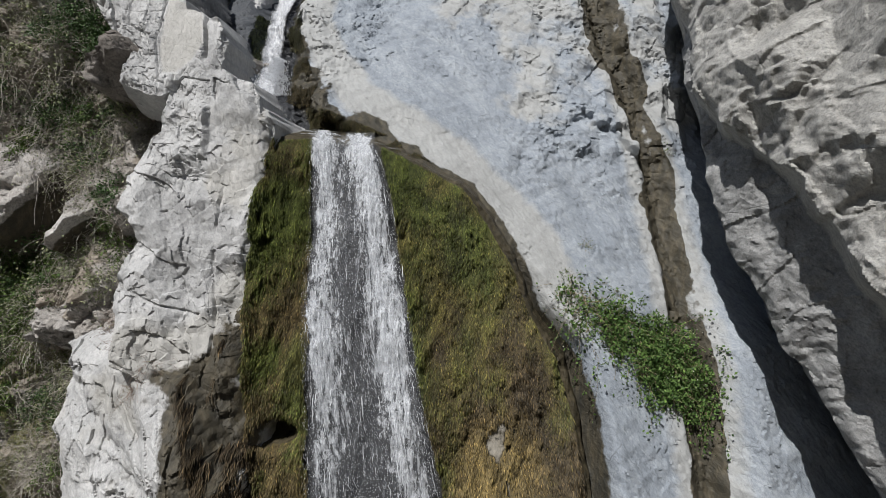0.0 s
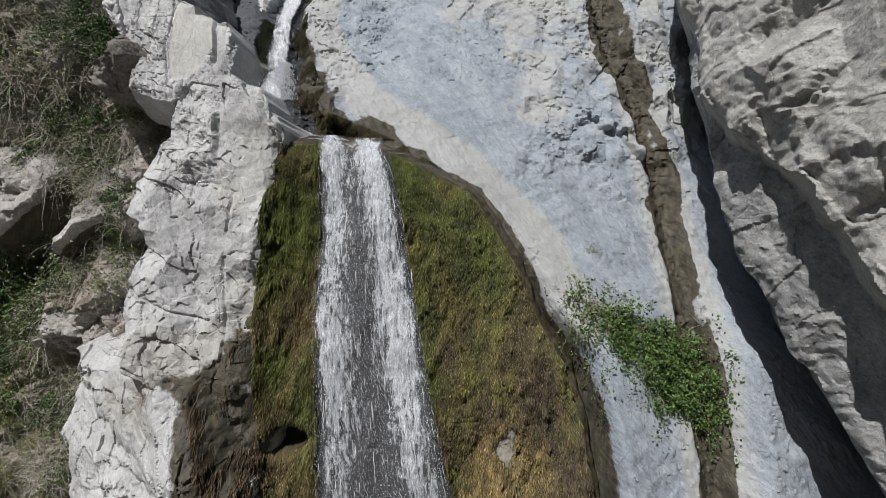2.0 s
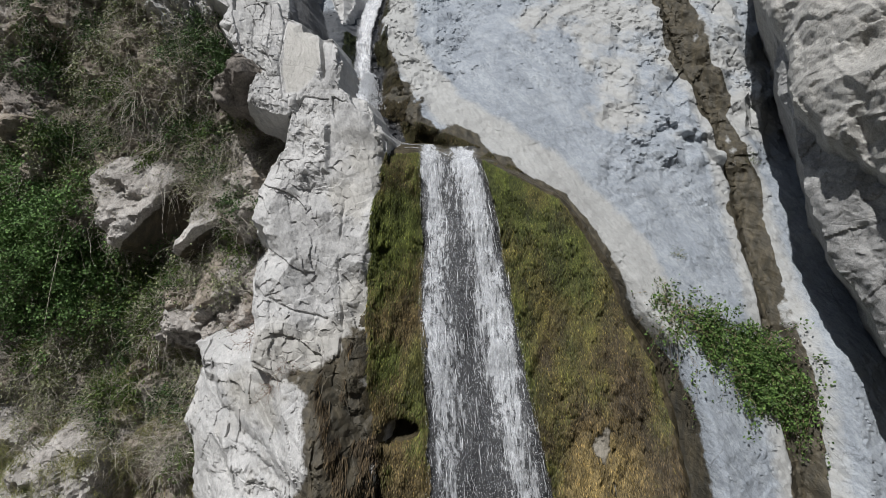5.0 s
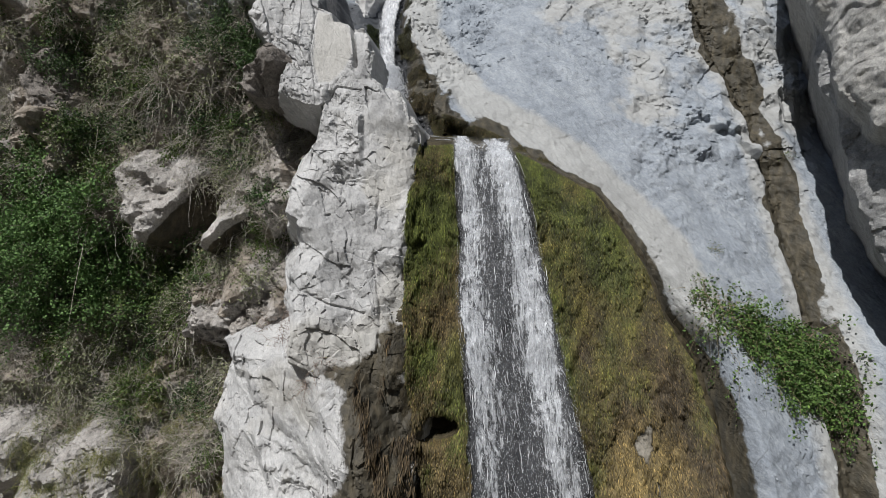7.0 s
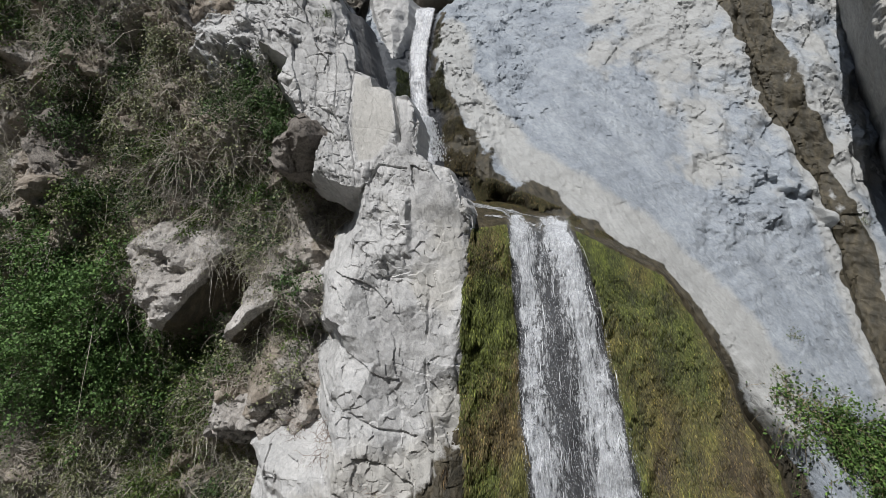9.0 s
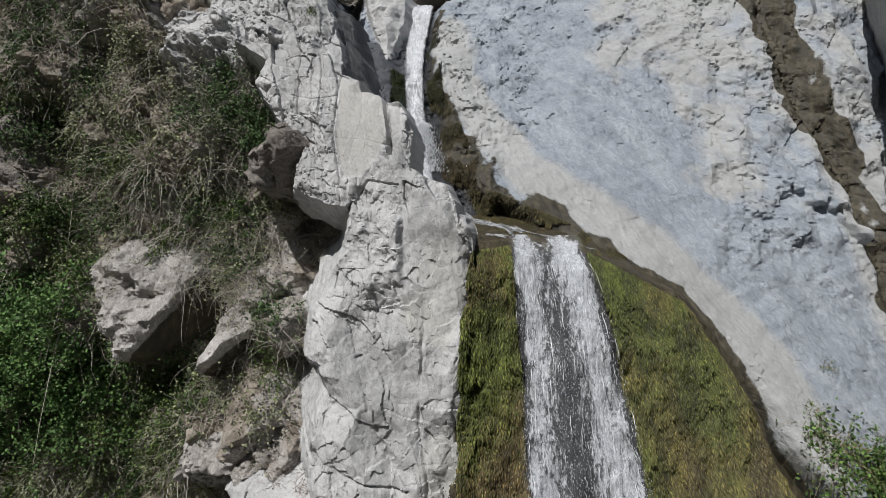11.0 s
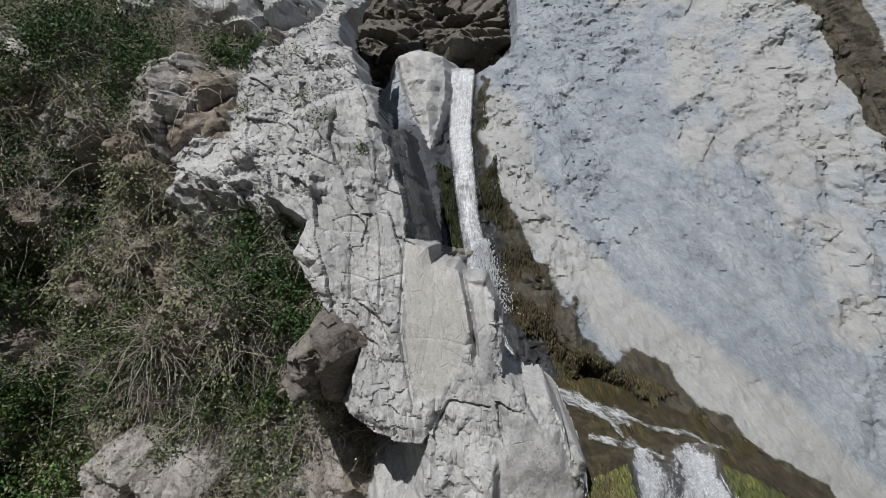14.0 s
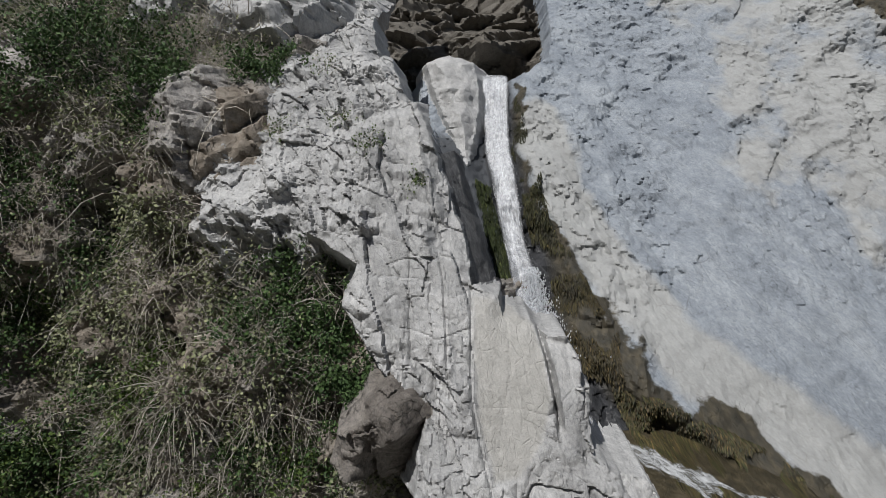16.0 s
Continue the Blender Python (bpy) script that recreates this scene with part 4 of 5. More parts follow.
def waterfall(label, left, right, flow, strands, drops, stand_off, seed, arc=0.0, grid=GRID_Y, splash=None, water=WATER):
    """A fall between two edge lines: veils of running water, loose strands and drops over the rock."""
    rng = np.random.default_rng(seed)
    top, low = min(left[0][1], right[0][1]), max(left[-1][1], right[-1][1])
    root = thing("waterfall", label, "waterfall")

    def place(s, z, off):
        x = line_at(left, z) * (1 - s) + line_at(right, z) * s
        # the veil bridges the hollows of the rock
        y = np.minimum.reduce([depth(x + dx, np.minimum(z + dz, top - 0.02), grid) for dx, dz in ((0, 0), (0.07, 0.1), (-0.07, -0.1), (0, 0.3), (0.0, -0.25))])
        return x, y - off - arc * np.clip(top - z, 0, 2), z

    for k in range(3):
        ns, nz = 90, int((top - low) / 0.05)
        s, z = np.meshgrid(np.linspace(-0.02, 1.02, ns), np.linspace(top + 0.03, low, nz))
        wob = 0.03 * fbm(s * 9 + 7 * k, z * 1.5, seed + k, 3)
        x, y, zz = place(s, z, stand_off * (0.6 + 0.8 * k) + wob)
        idx = np.arange(ns * nz).reshape(nz, ns)
        faces = np.stack([idx[:-1, :-1], idx[:-1, 1:], idx[1:, 1:], idx[1:, :-1]], -1).reshape(-1, 4)
        me = mesh_of("veil", np.stack([x, y, zz], -1).reshape(-1, 3), faces, water, True)
        f = np.interp(s, flow[0], flow[1]) - 0.2 * k - 0.8 * soft(np.abs(s - 0.5) + 0.1 * fbm(s * 0 + k, z * 2.5, seed + 20, 3), 0.38, 0.53)
        f = f - 0.5 * soft(z + 0.25 * fbm(s * 9, z * 0, seed + 3, 3), top - 0.16, top + 0.03) + 0.2 * soft(z, top - 1.2, top - 0.3)
        f = f - 0.15 * (1 - soft(z, 2.5, 5.5))
        with_float(me, "flow", f + 0.25 * fbm(s * 3, z * 0.6, seed + 9, 2))
        part("veil", me, root)
    # strands: thin ribbons that follow the fall
    prob = np.interp(np.linspace(0, 1, 200), flow[0], flow[1]) ** 2
    s0 = rng.choice(np.linspace(0, 1, 200), strands, p=prob / prob.sum()) + rng.normal(0, 0.01, strands)
    z0 = top - 0.25 - (top - low - 0.25) * rng.random(strands) ** 1.1
    ln = rng.uniform(0.06, 0.4, strands)
    wd = rng.uniform(0.002, 0.005, strands)
    off = stand_off * rng.uniform(0.6, 3.2, strands)
    rows = []
    n = 6
    for r in range(n):
        t = r / (n - 1)
        z = np.maximum(z0 - ln * t, low)
        x, y, z = place(np.clip(s0 + rng.normal(0, 0.004, strands), 0, 1), z, off)
        half = wd * (0.25 + math.sin(math.pi * min(0.95, 0.1 + t)))
        rows.append(np.stack([np.stack([x - half, y, z], -1), np.stack([x + half, y - 0.004, z], -1)], 1))
    v = np.stack(rows, 1)
    base = (np.arange(strands) * 2 * n)[:, None, None]
    seg = np.array([[2 * r, 2 * r + 1, 2 * r + 3, 2 * r + 2] for r in range(n - 1)])[None]
    tagged(part("running_water", mesh_of("running_water", v.reshape(-1, 3), (base + seg).reshape(-1, 4), FOAM, True), root), kind="stuff")
    # drops: little stretched beads
    s = rng.uniform(0.0, 1.0, drops)
    z = top - 0.3 - (top - low - 0.3) * rng.random(drops) ** 0.8
    x, y, z = place(s, z, stand_off + 0.25 * rng.random(drops) ** 2)
    if splash:
        sx, sz, wide, high, many = splash
        t = rng.random(many)
        px, pz = sx + wide * (0.25 + t) * rng.normal(0, 0.5, many), sz + high * (0.5 - t)
        x, z = np.append(x, px), np.append(z, pz)
        y = np.append(y, depth(px, pz, grid) - 0.1 - 0.3 * rng.random(many))
        drops += many
    r = rng.uniform(0.002, 0.006, drops - (splash[4] if splash else 0))
    bead = np.array([(1, 0, 0), (-1, 0, 0), (0, 1, 0), (0, -1, 0), (0, 0, 2.2), (0, 0, -2.2)])
    tri = np.array([(0, 2, 4), (2, 1, 4), (1, 3, 4), (3, 0, 4), (2, 0, 5), (1, 2, 5), (3, 1, 5), (0, 3, 5)])
    if splash:
        r = np.append(r, rng.uniform(0.004, 0.014, splash[4]))
    v = np.stack([x, y, z], -1)[:, None] + bead[None] * r[:, None, None]
    tagged(part("spray", mesh_of("spray", v.reshape(-1, 3), (np.arange(drops)[:, None, None] * 6 + tri[None]).reshape(-1, 3), FOAM), root), kind="stuff")
    return root


FALL_LEFT = [(-2.8, 9.5), (-2.76, 9.38), (-2.6, 7.45), (-2.61, 6.16), (-2.41, 4.4), (-2.33, 2.8), (-2.2, 0.0)]
FALL_RIGHT = [(-1.4, 9.5), (-1.45, 9.3), (-1.11, 8.3), (-0.78, 6.56), (-0.48, 4.85), (0.01, 2.5), (0.4, 0.0)]
waterfall("white lower waterfall running down a mossy ledge", FALL_LEFT, FALL_RIGHT,
          ([0, 0.08, 0.2, 0.32, 0.45, 0.58, 0.72, 0.85, 1.0], [0.55, 0.88, 0.86, 0.6, 0.45, 0.66, 1.0, 0.86, 0.5]), 550, 14000, 0.035, 41)
UP_LEFT = [(-5.58, 17.55), (-5.47, 15.05), (-5.26, 13.7), (-5.08, 12.5), (-4.97, 11.75), (-4.75, 10.7), (-4.2, 10.15)]
UP_RIGHT = [(-4.8, 17.55), (-4.87, 15.05), (-4.77, 13.85), (-4.68, 12.85), (-4.48, 12.15), (-4.44, 11.4), (-4.19, 10.55), (-3.7, 10.0)]
waterfall("white upper waterfall in a narrow rock chute", UP_LEFT, UP_RIGHT,
          ([0, 0.12, 0.5, 0.88, 1.0], [0.5, 1.05, 1.35, 1.05, 0.4]), 120, 1500, 0.022, 43, grid=SLAB_Y, splash=(-4.62, 11.7, 0.42, 1.4, 5000), water=WHITE_WATER)


# the stream that crosses the ledge from one fall to the next
S = Nodes("shallow_running_water", 0.2, 0.5)
swirl = S.noise(1.0, 5, 0.7, S.stretch((5.0, 3.0, 24.0), (0, radians(-14), 0)), 0.8)
S.put(S.b.inputs["Alpha"], S.band(S.math("ADD", swirl, S.math("MULTIPLY", S.math("SUBTRACT", S.attr("flow"), 0.5), 0.7)), 0.48, 0.72, 0.0, 0.92))
STREAM_WATER = S.done(S.mix(swirl, (0.32, 0.33, 0.33), (0.76, 0.78, 0.80)), 0.2, S.bump(swirl, 0.7, 0.04))
BANK_Y = np.minimum(OWN_Y[0], OWN_Y[3])
stream = thing("stream", "shallow white stream crossing the ledge between the falls", "stream")
for n, (path, wide, force) in enumerate((([(-4.0, 10.25), (-3.89, 10.08), (-3.7, 9.92), (-3.46, 9.87), (-2.95, 9.75), (-2.55, 9.67), (-2.3, 9.58)], 0.09, 0.70), ([(-3.2, 9.55), (-3.05, 9.53), (-2.62, 9.49), (-2.3, 9.40), (-2.05, 9.31)], 0.05, 0.60),
                                         ([(-2.6, 9.68), (-2.1, 9.55), (-1.5, 9.42), (-0.9, 9.22)], 0.03, 0.65), ([(-2.95, 9.76), (-2.75, 9.64), (-2.6, 9.5)], 0.04, 0.7))):
    t, s = np.meshgrid(np.linspace(0, len(path) - 1, 120), np.linspace(-1, 1, 15))
    x = np.interp(t, range(len(path)), [p[0] for p in path]) + 0.25 * wide * s
    half = wide * (1 + 0.9 * fbm(t * 1.7, t * 0, 480 + n, 2))
    z = np.interp(t, range(len(path)), [p[1] for p in path]) + half * s + 0.03 * fbm(t * 3, t * 0 + 5, 490 + n, 2)
    idx = np.arange(t.size).reshape(t.shape)
    me = mesh_of("running_water", np.stack([x, depth(x, z, BANK_Y) - 0.035 - 0.03 * (1 - s * s), z], -1).reshape(-1, 3),
                 np.stack([idx[:-1, :-1], idx[:-1, 1:], idx[1:, 1:], idx[1:, :-1]], -1).reshape(-1, 4), STREAM_WATER, True)
    with_float(me, "flow", force - 0.7 * soft(np.abs(s), 0.3, 1.0) - 0.6 * soft(np.abs(t / (len(path) - 1) - 0.5), 0.38, 0.5))
    part("running_water", me, stream)


# ---- hanging moss and grass ----
def plant_material(name, rough=0.6, shade=1.0, lift=(2.3, 2.1, 1.7)):
    n = Nodes(name, rough, 0.25)
    col = n.mix(n.band(n.island(), 0, 1, 0.0, 0.55 * shade), n.shade("tint"), (0.02, 0.02, 0.012), "MULTIPLY")
    col = n.mix(n.band(n.island(), 0, 1, 0.0, 0.6 * shade), n.shade("tint"), col)
    bright = n.mix(1.0, n.shade("tint"), lift, "MULTIPLY")
    col = n.mix(n.band(n.island(), 0.0, 0.22, 0.8, 0.0), col, bright)
    return n.done(col)


BLADES = plant_material("grass_blades")
LEAVES = plant_material("green_leaves", 0.65, 0.8, (1.6, 1.55, 1.4))
TWIGS = plant_material("dry_twigs", 0.85, 0.4, (1.2, 1.2, 1.15))


def with_tint(me, colours, per):
    c = np.repeat(np.concatenate([colours, np.ones((len(colours), 1))], 1), per, 0)
    me.color_attributes.new("tint", "FLOAT_COLOR", "POINT").data.foreach_set("color", c.astype(np.float32).ravel())


def inside(x, z, outline):
    return outside(x, z, outline) < 0


def scatter(rng, outline, count):
    xs, zs = [p[0] for p in outline], [p[1] for p in outline]
    x, z = rng.uniform(min(xs), max(xs), count), rng.uniform(min(zs), max(zs), count)
    ok = inside(x, z, outline)
    return x[ok], z[ok]


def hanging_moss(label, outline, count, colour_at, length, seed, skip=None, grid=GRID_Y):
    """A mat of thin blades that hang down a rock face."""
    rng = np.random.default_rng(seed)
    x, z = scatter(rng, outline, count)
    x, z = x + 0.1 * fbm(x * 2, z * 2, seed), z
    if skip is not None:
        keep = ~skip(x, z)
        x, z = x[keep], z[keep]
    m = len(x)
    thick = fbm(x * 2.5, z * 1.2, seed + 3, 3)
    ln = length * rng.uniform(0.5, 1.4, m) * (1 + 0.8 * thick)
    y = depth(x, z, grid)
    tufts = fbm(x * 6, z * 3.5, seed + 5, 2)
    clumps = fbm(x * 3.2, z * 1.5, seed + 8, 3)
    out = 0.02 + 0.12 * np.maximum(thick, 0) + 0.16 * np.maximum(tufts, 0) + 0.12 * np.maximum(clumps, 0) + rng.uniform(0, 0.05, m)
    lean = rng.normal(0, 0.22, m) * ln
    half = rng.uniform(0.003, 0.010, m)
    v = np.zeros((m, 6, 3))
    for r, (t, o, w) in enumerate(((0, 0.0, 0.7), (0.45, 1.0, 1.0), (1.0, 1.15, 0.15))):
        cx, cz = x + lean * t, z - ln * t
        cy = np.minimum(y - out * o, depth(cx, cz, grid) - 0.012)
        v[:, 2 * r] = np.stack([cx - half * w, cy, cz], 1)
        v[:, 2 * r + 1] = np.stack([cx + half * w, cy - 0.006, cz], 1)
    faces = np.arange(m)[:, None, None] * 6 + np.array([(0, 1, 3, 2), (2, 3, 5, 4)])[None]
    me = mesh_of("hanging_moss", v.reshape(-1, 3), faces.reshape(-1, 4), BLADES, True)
    # lighter where tufts and clumps stand out, with a random spread
    tuft_tone = np.clip(0.84 + 0.55 * tufts + 0.35 * clumps + rng.normal(0, 0.28, m), 0.3, 1.9)
    with_tint(me, colour_at(x, z, rng) * tuft_tone[:, None], 6)
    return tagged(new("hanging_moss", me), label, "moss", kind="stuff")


def blend(a, b, t):
    return np.asarray(a)[None] * (1 - t[:, None]) + np.asarray(b)[None] * t[:, None]


GREEN, OLIVE, BROWN, YELLOW = (0.078, 0.094, 0.023), (0.108, 0.096, 0.031), (0.074, 0.056, 0.030), (0.24, 0.18, 0.07)


def right_colours(x, z, rng):
    n = fbm(x * 1.2, z * 0.7, 500, 4) + rng.normal(0, 0.12, len(x))
    c = blend(GREEN, OLIVE, soft(n + 0.12 * (7.2 - z), -0.2, 0.35))
    c = c * (1 - soft(n + 0.22 * (5.3 - z) - 0.05, 0, 0.45))[:, None] + np.asarray(BROWN)[None] * soft(n + 0.22 * (5.3 - z) - 0.05, 0, 0.45)[:, None]
    y = 0.7 * (1 - soft(np.hypot((x - 1.0) / 1.2, (z - 2.9) / 1.4), 0.3, 1.0))
    return c * (1 - y)[:, None] + np.asarray(YELLOW)[None] * y[:, None]


def left_colours(x, z, rng):
    n = fbm(x * 1.2, z * 0.8, 520, 4) + rng.normal(0, 0.12, len(x))
    return 1.2 * blend(GREEN, (0.10, 0.077, 0.036), soft(n + 0.14 * (6.6 - z), -0.1, 0.35) * (1 - 0.6 * (1 - soft(np.hypot((x + 2.6) / 0.3, (z - 4.9) / 0.9), 0.4, 1))))


MOSS_RIGHT = [(-1.35, 9.25), (-0.9, 9.05), (-0.4, 8.8), (0.45, 8.35), (1.0, 7.5), (1.45, 6.75), (1.8, 5.6), (2.4, 4.7), (2.65, 3.6), (2.75, 2.0), (2.8, 0.0), (0.3, 0), (0.0, 2.5), (-0.5, 4.85), (-0.8, 6.55), (-1.1, 8.3)]
MOSS_LEFT = [(-3.4, 9.25), (-2.75, 9.35), (-2.6, 7.45), (-2.55, 6.2), (-2.4, 4.4), (-2.3, 2.8), (-2.2, 0), (-3.3, 0), (-3.15, 2.8), (-3.45, 5.0), (-3.6, 6.6), (-3.55, 8.2)]


def bare(x, z):
    return (np.hypot((x - 1.08) / 0.24, (z - 3.3) / 0.55) + 1.2 * fbm(x * 5, z * 3, 330, 3) < 0.8)


hanging_moss("green and brown moss hanging beside the waterfall", MOSS_RIGHT, 230000, right_colours, 0.10, 61, bare)
hanging_moss("green and brown moss hanging beside the waterfall", MOSS_LEFT, 110000, left_colours, 0.10, 63, lambda x, z: np.hypot((x + 2.9) / 0.4, (z - 3.85) / 0.25) < 1)
BANK = [(-4.65, 16.8), (-4.4, 15.0), (-4.2, 13.3), (-3.75, 12.3), (-3.3, 11.4), (-3.4, 10.5), (-4.1, 10.9), (-4.4, 12.0), (-4.6, 13.0), (-4.8, 15.0)]
hanging_moss("dark moss on the bank of the upper fall", BANK, 22000, lambda x, z, rng:
             blend((0.028, 0.034, 0.012), (0.062, 0.046, 0.022), np.clip(rng.random(len(x)) * 0.5 + 0.5 * (1 - soft(z, 11, 14)), 0, 1)), 0.09, 67, lambda x, z: fbm(x * 2, z * 2, 540, 3) > 0.12, OWN_Y[0])


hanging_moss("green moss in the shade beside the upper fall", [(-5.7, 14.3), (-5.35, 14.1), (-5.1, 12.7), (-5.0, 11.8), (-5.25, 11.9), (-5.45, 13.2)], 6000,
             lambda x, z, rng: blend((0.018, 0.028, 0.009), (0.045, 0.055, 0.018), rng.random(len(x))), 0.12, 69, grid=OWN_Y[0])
hanging_moss("brown dead moss on the buttress foot", [(-4.3, 4.9), (-3.7, 5.5), (-3.3, 5.4), (-3.1, 3.5), (-3.1, 0.5), (-4.0, 0.5), (-3.7, 3.0), (-4.1, 4.2)], 16000,
             lambda x, z, rng: blend((0.05, 0.037, 0.021), (0.12, 0.09, 0.055), rng.random(len(x))), 0.13, 71, lambda x, z: fbm(x * 2, z * 1.2, 560, 3) > 0.05)


hanging_moss("brown and green growth on the wet bank between the falls", [(-3.5, 10.6), (-2.9, 10.5), (-2.2, 10.2), (-1.2, 9.75), (-0.3, 9.1), (-0.9, 9.15), (-2.0, 9.5), (-3.2, 9.7)], 26000,
             lambda x, z, rng: blend((0.04, 0.048, 0.018), (0.09, 0.066, 0.034), rng.random(len(x))), 0.06, 73, lambda x, z: fbm(x * 2.5, z * 4, 570, 3) > 0.04, np.minimum(OWN_Y[0], OWN_Y[3]))


# ---- shrubs ----
def tubes(paths, radius, sides=3):
    """Thin tapering stems along paths (stems, points, 3)."""
    m, n, _ = paths.shape
    ahead = np.gradient(paths, axis=1)
    ahead /= np.linalg.norm(ahead, axis=2, keepdims=True) + 1e-9
    a = np.cross(ahead, np.array((0.31, 0.9, 0.2)))
    a /= np.linalg.norm(a, axis=2, keepdims=True) + 1e-9
    b = np.cross(ahead, a)
    taper = np.linspace(1, 0.25, n)[None, :, None]
    rings = [paths + (a * math.cos(2 * math.pi * k / sides) + b * math.sin(2 * math.pi * k / sides)) * radius[:, None, None] * taper for k in range(sides)]
    v = np.stack(rings, 2).reshape(-1, 3)
    q = np.array([[r * sides + k, r * sides + (k + 1) % sides, (r + 1) * sides + (k + 1) % sides, (r + 1) * sides + k] for r in range(n - 1) for k in range(sides)])
    return v, (np.arange(m)[:, None, None] * n * sides + q[None]).reshape(-1, 4), n * sides


def arching(rng, roots, way, length, droop, points=6, wander=0.22):
    """Stems that leave their roots along way and bend down."""
    m = len(roots)
    t = np.linspace(0, 1, points)[None, :, None]
    p = roots[:, None] + way[:, None] * length[:, None, None] * t
    p = p + np.array((0, 0, -1.0))[None, None] * (droop * length)[:, None, None] * t ** 2
    jig = np.cumsum(rng.normal(0, wander, (m, points, 3)), 1) * length[:, None, None] / points
    jig[:, 0] = 0
    return p + jig


def leaf_quads(rng, at, size, hang=0.0):
    m = len(at)
    d = rng.normal(0, 1, (m, 3)) + np.array((0, -0.3, -hang))
    d /= np.linalg.norm(d, axis=1, keepdims=True)
    side = np.cross(d, rng.normal(0, 1, (m, 3)))
    side /= np.linalg.norm(side, axis=1, keepdims=True) + 1e-9
    s = size * rng.uniform(0.6, 1.3, m)
    v = np.stack([at, at + (d * 0.5 + side * 0.3) * s[:, None], at + d * s[:, None], at + (d * 0.5 - side * 0.3) * s[:, None]], 1)
    return v.reshape(-1, 3), np.arange(m * 4).reshape(-1, 4)


def shrub(name, label, at, size, stems, leaves, leaf_size, leaf_colours, twig_colours, seed, droop=0.6, up=0.5, group="", spread=(1, 0.55, 1), category="shrub", flowers=0, thick=1.0):
    rng = np.random.default_rng(seed)
    x, z = at
    y = float(depth(x, z))
    root = thing(name, label, category, (x, y, z), group)
    rx, rz = rng.normal(0, 0.3, stems) * size * spread[0], rng.normal(0, 0.3, stems) * size * spread[2]
    ry = depth(x + rx, z + rz) - y
    ry = np.clip(ry, -0.6 * size, 0.9 * size)
    roots = np.stack([rx, ry + 0.03, rz], 1)
    way = rng.normal(0, 0.6, (stems, 3)) + np.array((0, -0.55, up))
    way /= np.linalg.norm(way, axis=1, keepdims=True)
    ln = size * rng.uniform(0.5, 1.3, stems)
    paths = arching(rng, roots, way * np.array(spread), ln, np.full(stems, droop) * rng.uniform(0.3, 1.5, stems))
    v, f, per = tubes(paths, rng.uniform(0.003, 0.008, stems) * (0.6 + 0.5 * size) * thick)
    me = mesh_of("stem_tangle", v, f, TWIGS, True)
    with_tint(me, blend(*twig_colours, rng.random(stems)), per)
    tagged(part("stem_tangle", me, root), kind="stuff")
    if leaves:
        k = rng.integers(0, stems, leaves)
        t = rng.uniform(0.25, 1, leaves) * (paths.shape[1] - 1.001)
        i = t.astype(int)
        spot = paths[k, i] * (1 - (t - i))[:, None] + paths[k, i + 1] * (t - i)[:, None] + rng.normal(0, 0.045 * size + 0.02, (leaves, 3))
        v, f = leaf_quads(rng, spot, leaf_size, 0.3)
        me = mesh_of("crown", v, f, LEAVES)
        with_tint(me, blend(*leaf_colours, rng.random(leaves)), 4)
        tagged(part("crown", me, root), kind="stuff")
    if flowers:
        k = rng.integers(0, stems, flowers)
        v, f = leaf_quads(rng, paths[k, -1] + rng.normal(0, 0.05, (flowers, 3)), 0.035, 0.0)
        me = mesh_of("blossom", v, f, LEAVES)
        with_tint(me, blend((0.5, 0.5, 0.4), (0.75, 0.74, 0.66), rng.random(flowers)), 4)
        tagged(part("blossom", me, root, "small white seed heads"), kind="stuff")
    return root


DRY = ((0.26, 0.235, 0.20), (0.55, 0.513, 0.458))
DARK_TWIG = ((0.05, 0.04, 0.03), (0.17, 0.14, 0.11))
DEEP = ((0.030, 0.060, 0.022), (0.10, 0.165, 0.058))
SAGE = ((0.14, 0.16, 0.085), (0.34, 0.36, 0.21))
MID = ((0.05, 0.085, 0.02), (0.13, 0.19, 0.05))
STRAW = ((0.20, 0.16, 0.09), (0.36, 0.30, 0.19))

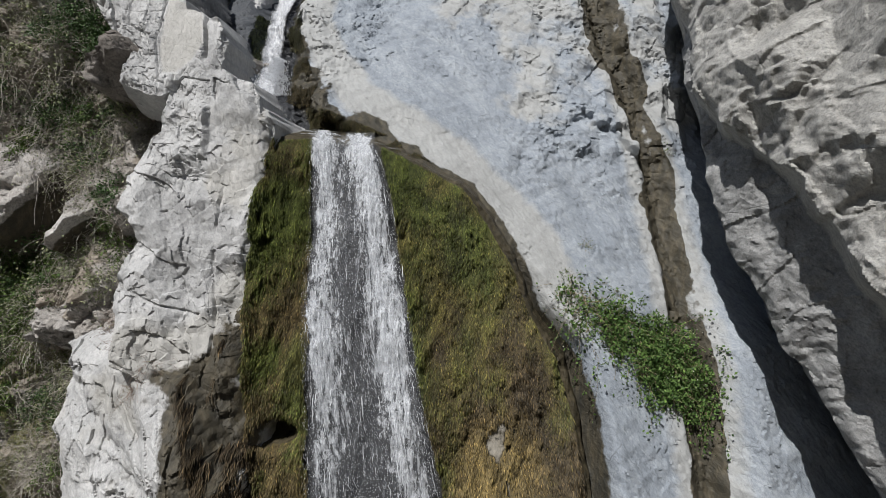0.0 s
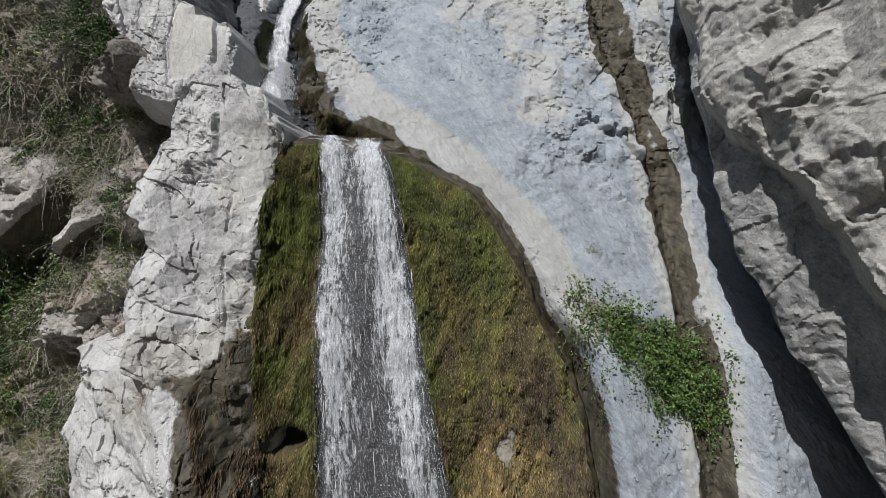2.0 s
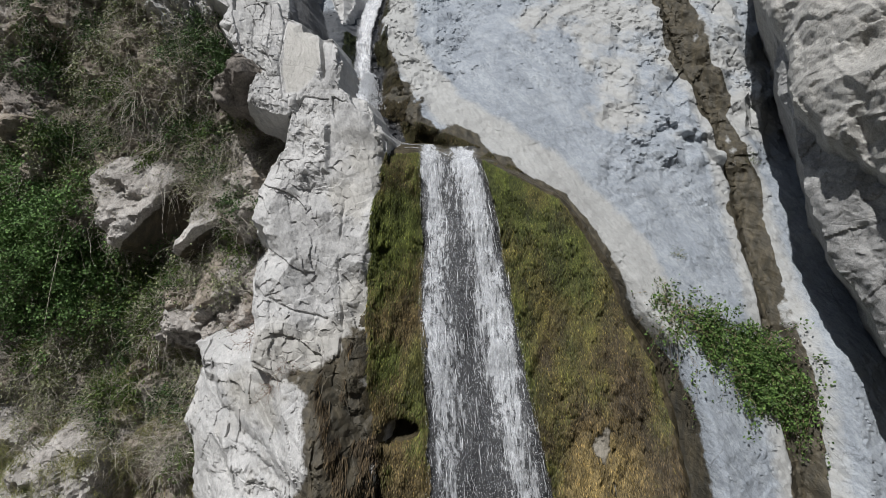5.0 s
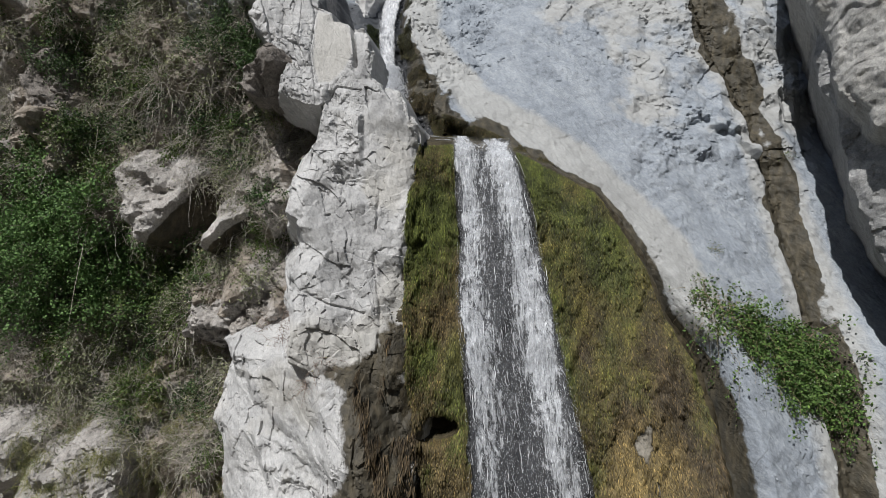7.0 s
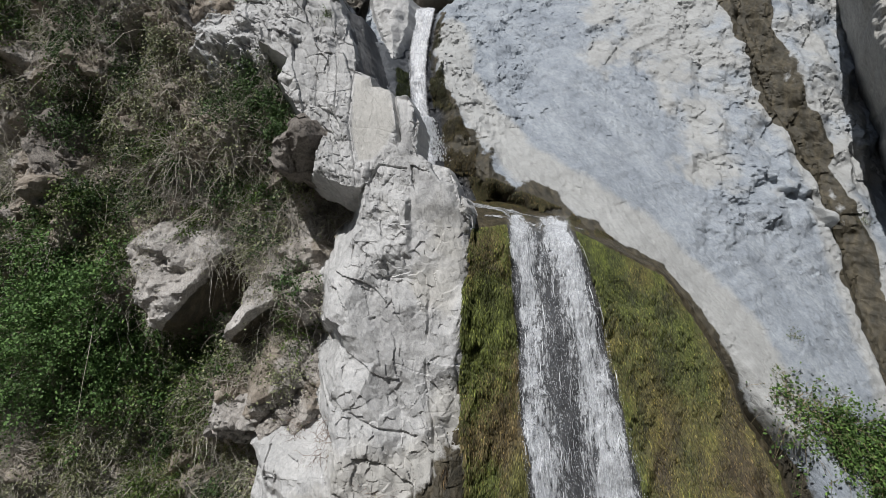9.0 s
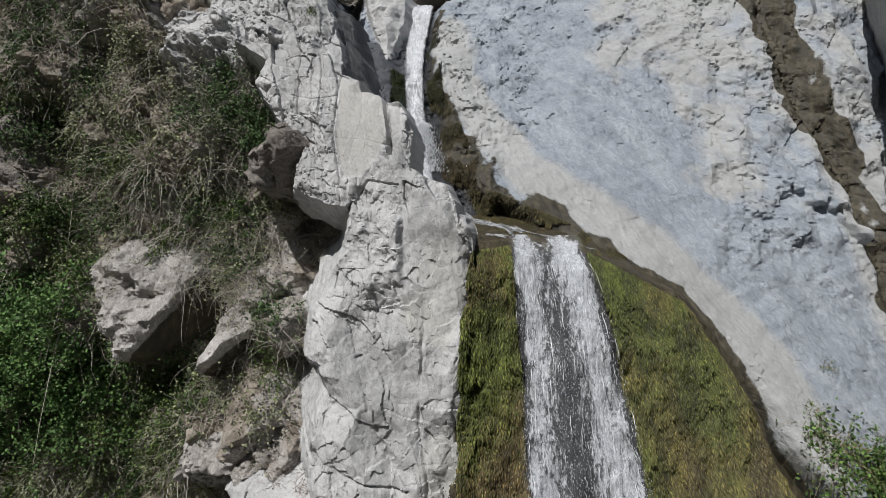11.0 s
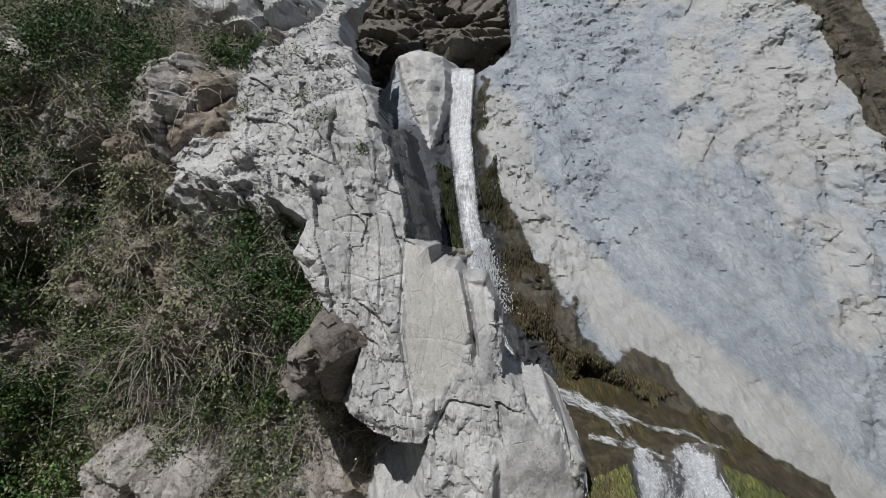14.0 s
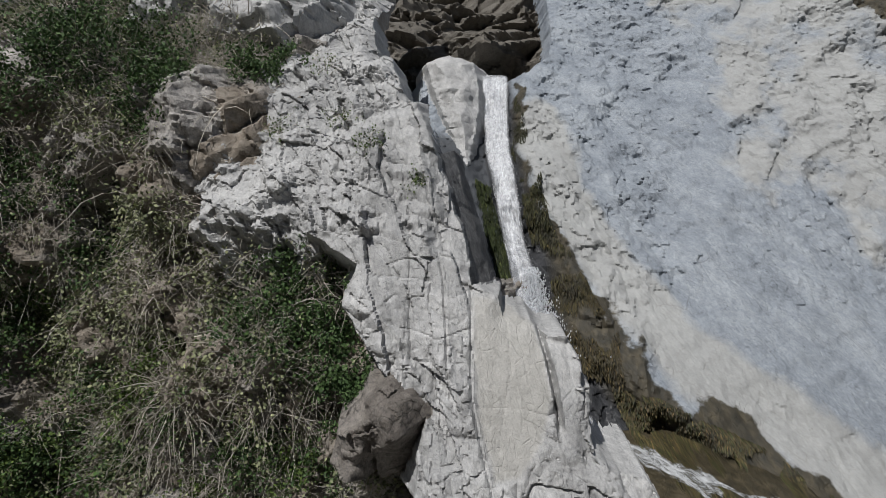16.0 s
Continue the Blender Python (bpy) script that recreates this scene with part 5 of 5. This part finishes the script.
rng = np.random.default_rng(7)
HILL = [(-15.5, 2.0), (-15.5, 19.0), (-8.6, 19.0), (-8.5, 16.6), (-9.4, 15.4), (-9.2, 14.0), (-8.4, 12.9), (-7.6, 12.3), (-7.1, 11.6), (-6.7, 10.3), (-5.8, 9.6), (-5.75, 8.9), (-5.9, 8.0), (-6.1, 7.2), (-6.4, 6.0), (-7.8, 4.8), (-7.9, 2.0)]
count = 0
for n in range(1300):
    x, z = rng.uniform(-15.2, -6.0), rng.uniform(2.2, 18.6)
    if not inside(np.array([x]), np.array([z]), HILL)[0] or int(mass_at(x, z)) != 1:
        continue
    if any(float(outside(np.array([x]), np.array([z]), line)[0]) < 0.1 for line in (OUTCROP_BROWN, OUTCROP_MIDDLE, OUTCROP_SIDE, OUTCROP_YELLOW)):
        continue
    if -8.2 < x and 4.8 < z < 7.4 and rng.random() < 0.6:
        continue
    zone = float(fbm(np.array([x * 0.5]), np.array([z * 0.5]), 700, 3)[0])
    pick = rng.random() - 1.1 * zone - 0.12 * (z > 10) - 0.3 * (z < 5.5)
    size = rng.uniform(0.45, 0.85)
    if x > -7.6 and z < 8.6 and rng.random() < 0.6:
        continue
    if z > 16.2 and x > -12.5 and rng.random() < 0.6:
        continue
    if x < -10.6 and z > 9.0 and rng.random() < 0.25:
        continue
    if pick < 0.5:
        shrub("dry_shrub", "leafless grey tangle of dry twigs on the hillside", (x, z), size, 110, 150, 0.05, SAGE, DRY, 1000 + n, 0.35, 0.4, "brush on the hillside", thick=1.35)
    elif pick < 0.74:
        shrub("sage_shrub", "dull sage-green shrub on the hillside", (x, z), size * 0.9, 60, 620, 0.06, SAGE, DRY, 1000 + n, 0.5, 0.5, "brush on the hillside")
    else:
        shrub("green_shrub", "dark green leafy shrub on the hillside", (x, z), size * 0.9, 50, 1100, 0.058, DEEP if pick < 0.88 else MID, DARK_TWIG, 1000 + n, 0.5, 0.5, "brush on the hillside")
    count += 1
    if count > 440:
        break
# the leafy tree that leans out of the hillside, and the green thickets
for n, (x, z, s) in enumerate(((-12.3, 7.6, 1.3), (-11.4, 7.9, 1.1), (-10.9, 7.0, 1.0), (-12.0, 6.4, 1.2), (-13.3, 6.9, 1.3), (-13.2, 8.4, 1.0), (-11.2, 6.1, 0.9), (-12.6, 5.5, 1.1), (-13.9, 5.6, 1.1))):
    shrub("leafy_bush", "dense bright green leafy bush on the hillside", (x, z), s * 1.15, 80, 6200, 0.07, ((0.06, 0.12, 0.038), (0.15, 0.265, 0.08)), DARK_TWIG, 3000 + n, 0.4, 0.6, "green bushes on the hillside", (1, 0.8, 1))
for n, (x, z, s) in enumerate(((-7.9, 12.2, 0.75), (-8.4, 11.8, 0.8), (-7.5, 11.6, 0.7), (-7.1, 11.1, 0.55), (-11.2, 15.6, 1.15), (-11.9, 15.9, 1.0), (-10.6, 15.4, 1.0), (-11.5, 15.1, 0.9), (-12.4, 16.3, 0.8), (-10.2, 15.1, 0.6), (-9.1, 15.5, 0.6), (-14.6, 17.4, 1.0), (-10.2, 6.0, 0.6), (-9.4, 6.4, 0.4),
                               (-11.6, 9.8, 0.8), (-12.4, 11.5, 0.9))):
    shrub("leafy_bush", "dark green leafy bush on the hillside", (x, z), s, 60, 3000, 0.055, DEEP, DARK_TWIG, 3100 + n, 0.4, 0.6, "green bushes on the hillside")

# brush on the bare stretch below the upper outcrops
rng = np.random.default_rng(29)
for n in range(26):
    x, z = rng.uniform(-12.8, -9.9), rng.uniform(12.2, 14.4)
    if n % 3:
        shrub("dry_shrub", "leafless grey tangle of dry twigs on the hillside", (x, z), rng.uniform(0.35, 0.6), 90, 120, 0.05, SAGE, DRY, 3200 + n, 0.6, 0.4, "brush on the hillside", thick=1.3)
    else:
        shrub("green_shrub", "dark green leafy shrub on the hillside", (x, z), rng.uniform(0.35, 0.55), 45, 900, 0.055, DEEP, DARK_TWIG, 3200 + n, 0.5, 0.5, "brush on the hillside")

# brush that grows over and round the boulders
rng = np.random.default_rng(23)
for n in range(44):
    x, z = rng.uniform(-10.3, -6.6), rng.uniform(6.4, 9.6)
    d = float(min(outside(np.array([x]), np.array([z]), BOULDER)[0], outside(np.array([x]), np.array([z]), BOULDER_LOW)[0]))
    if d < -0.55 or d > 0.35 or (d < -0.2 and z < 7.9):
        continue
    shrub("dry_shrub", "leafless grey tangle of dry twigs on the hillside", (x, z), rng.uniform(0.3, 0.55), 70, 110, 0.04, SAGE, DRY, 3250 + n, 0.6, 0.4, "brush on the hillside")

# the bush on the slab's foot: straw and stems at one end, leaves at the other
for n, (x, z, s, leaves) in enumerate(((2.8, 6.0, 0.6, 300), (3.2, 5.65, 0.8, 700), (3.65, 5.35, 0.9, 1600), (4.15, 5.05, 1.0, 2800), (4.55, 4.75, 1.0, 3200), (5.0, 4.4, 1.0, 3400), (5.4, 4.05, 0.9, 2600), (4.7, 4.35, 0.8, 2400))):
    shrub("ledge_bush", "bright green bush with trailing straw stems on the rock", (x, z), s, 110, int(1.5 * leaves), 0.075, ((0.03, 0.065, 0.016), (0.14, 0.235, 0.06)), STRAW, 3300 + n, 0.9, 0.3, "bushes on the slab", flowers=12 * n)
for n, (x, z) in enumerate(((3.3, 7.05), (2.75, 6.45), (5.9, 9.6), (3.9, 5.9))):
    shrub("small_plant", "small pale green plant rooted in a crack", (x, z), 0.22, 30, 160, 0.03, MID, STRAW, 3400 + n, 0.5, 0.5, "plants in the cracks", category="plant")
for n, (x, z, s) in enumerate(((-4.95, 5.0, 0.35), (-5.2, 4.6, 0.3), (-6.0, 5.3, 0.4), (-6.6, 5.4, 0.4), (-5.7, 5.8, 0.35))):
    shrub("dry_shrub", "reddish leafless twigs growing out of the buttress", (x, z), s, 70, 20, 0.03, SAGE, ((0.16, 0.12, 0.10), (0.33, 0.26, 0.22)), 3450 + n, 0.6, 0.3, "twigs on the buttress")
for n, (x, z, s) in enumerate(((-7.0, 14.1, 0.22), (-7.6, 14.6, 0.25), (-6.4, 13.6, 0.15), (-8.4, 14.4, 0.3), (-8.0, 15.5, 0.35), (-8.9, 16.0, 0.5))):
    shrub("small_plant", "small dull green plant rooted in the white ridge", (x, z), s, 40, 220, 0.035, MID, DRY, 3480 + n, 0.5, 0.5, "plants in the cracks", category="plant")
shrub("dead_tuft", "dead brown tuft of drooping stems in the moss", (0.6, 4.7), 0.5, 140, 0, 0.03, SAGE, ((0.06, 0.045, 0.03), (0.17, 0.13, 0.09)), 3500, 1.4, 0.1, category="plant")
# grass tufts low on the hillside
rng = np.random.default_rng(17)
for n in range(64):
    x, z = rng.uniform(-12.6, -7.9), rng.uniform(1.4, 5.2)
    if int(mass_at(x, z)) not in (1, 13, 14):
        continue
    shrub("grass_tuft", "yellow-green grass tuft on the hillside", (x, z), rng.uniform(0.3, 0.5), 150, 60, 0.03, MID, ((0.13, 0.16, 0.05), (0.34, 0.31, 0.14)), 3600 + n, 0.9, 0.9, "grass tufts", category="grass")
# long bare branches that arch out of the brush
rng = np.random.default_rng(19)
for n in range(60):
    x, z = rng.uniform(-13.5, -7.0), rng.uniform(4.0, 16.0)
    if int(mass_at(x, z)) != 1:
        continue
    shrub("bare_branch", "long pale leafless branches arching out of the brush", (x, z), rng.uniform(0.6, 1.0), 9, 0, 0.03, SAGE, ((0.28, 0.25, 0.21), (0.55, 0.51, 0.45)), 3700 + n, rng.uniform(0.3, 1.2), rng.uniform(-0.3, 0.6),
          "bare branches", category="branch", thick=1.5)
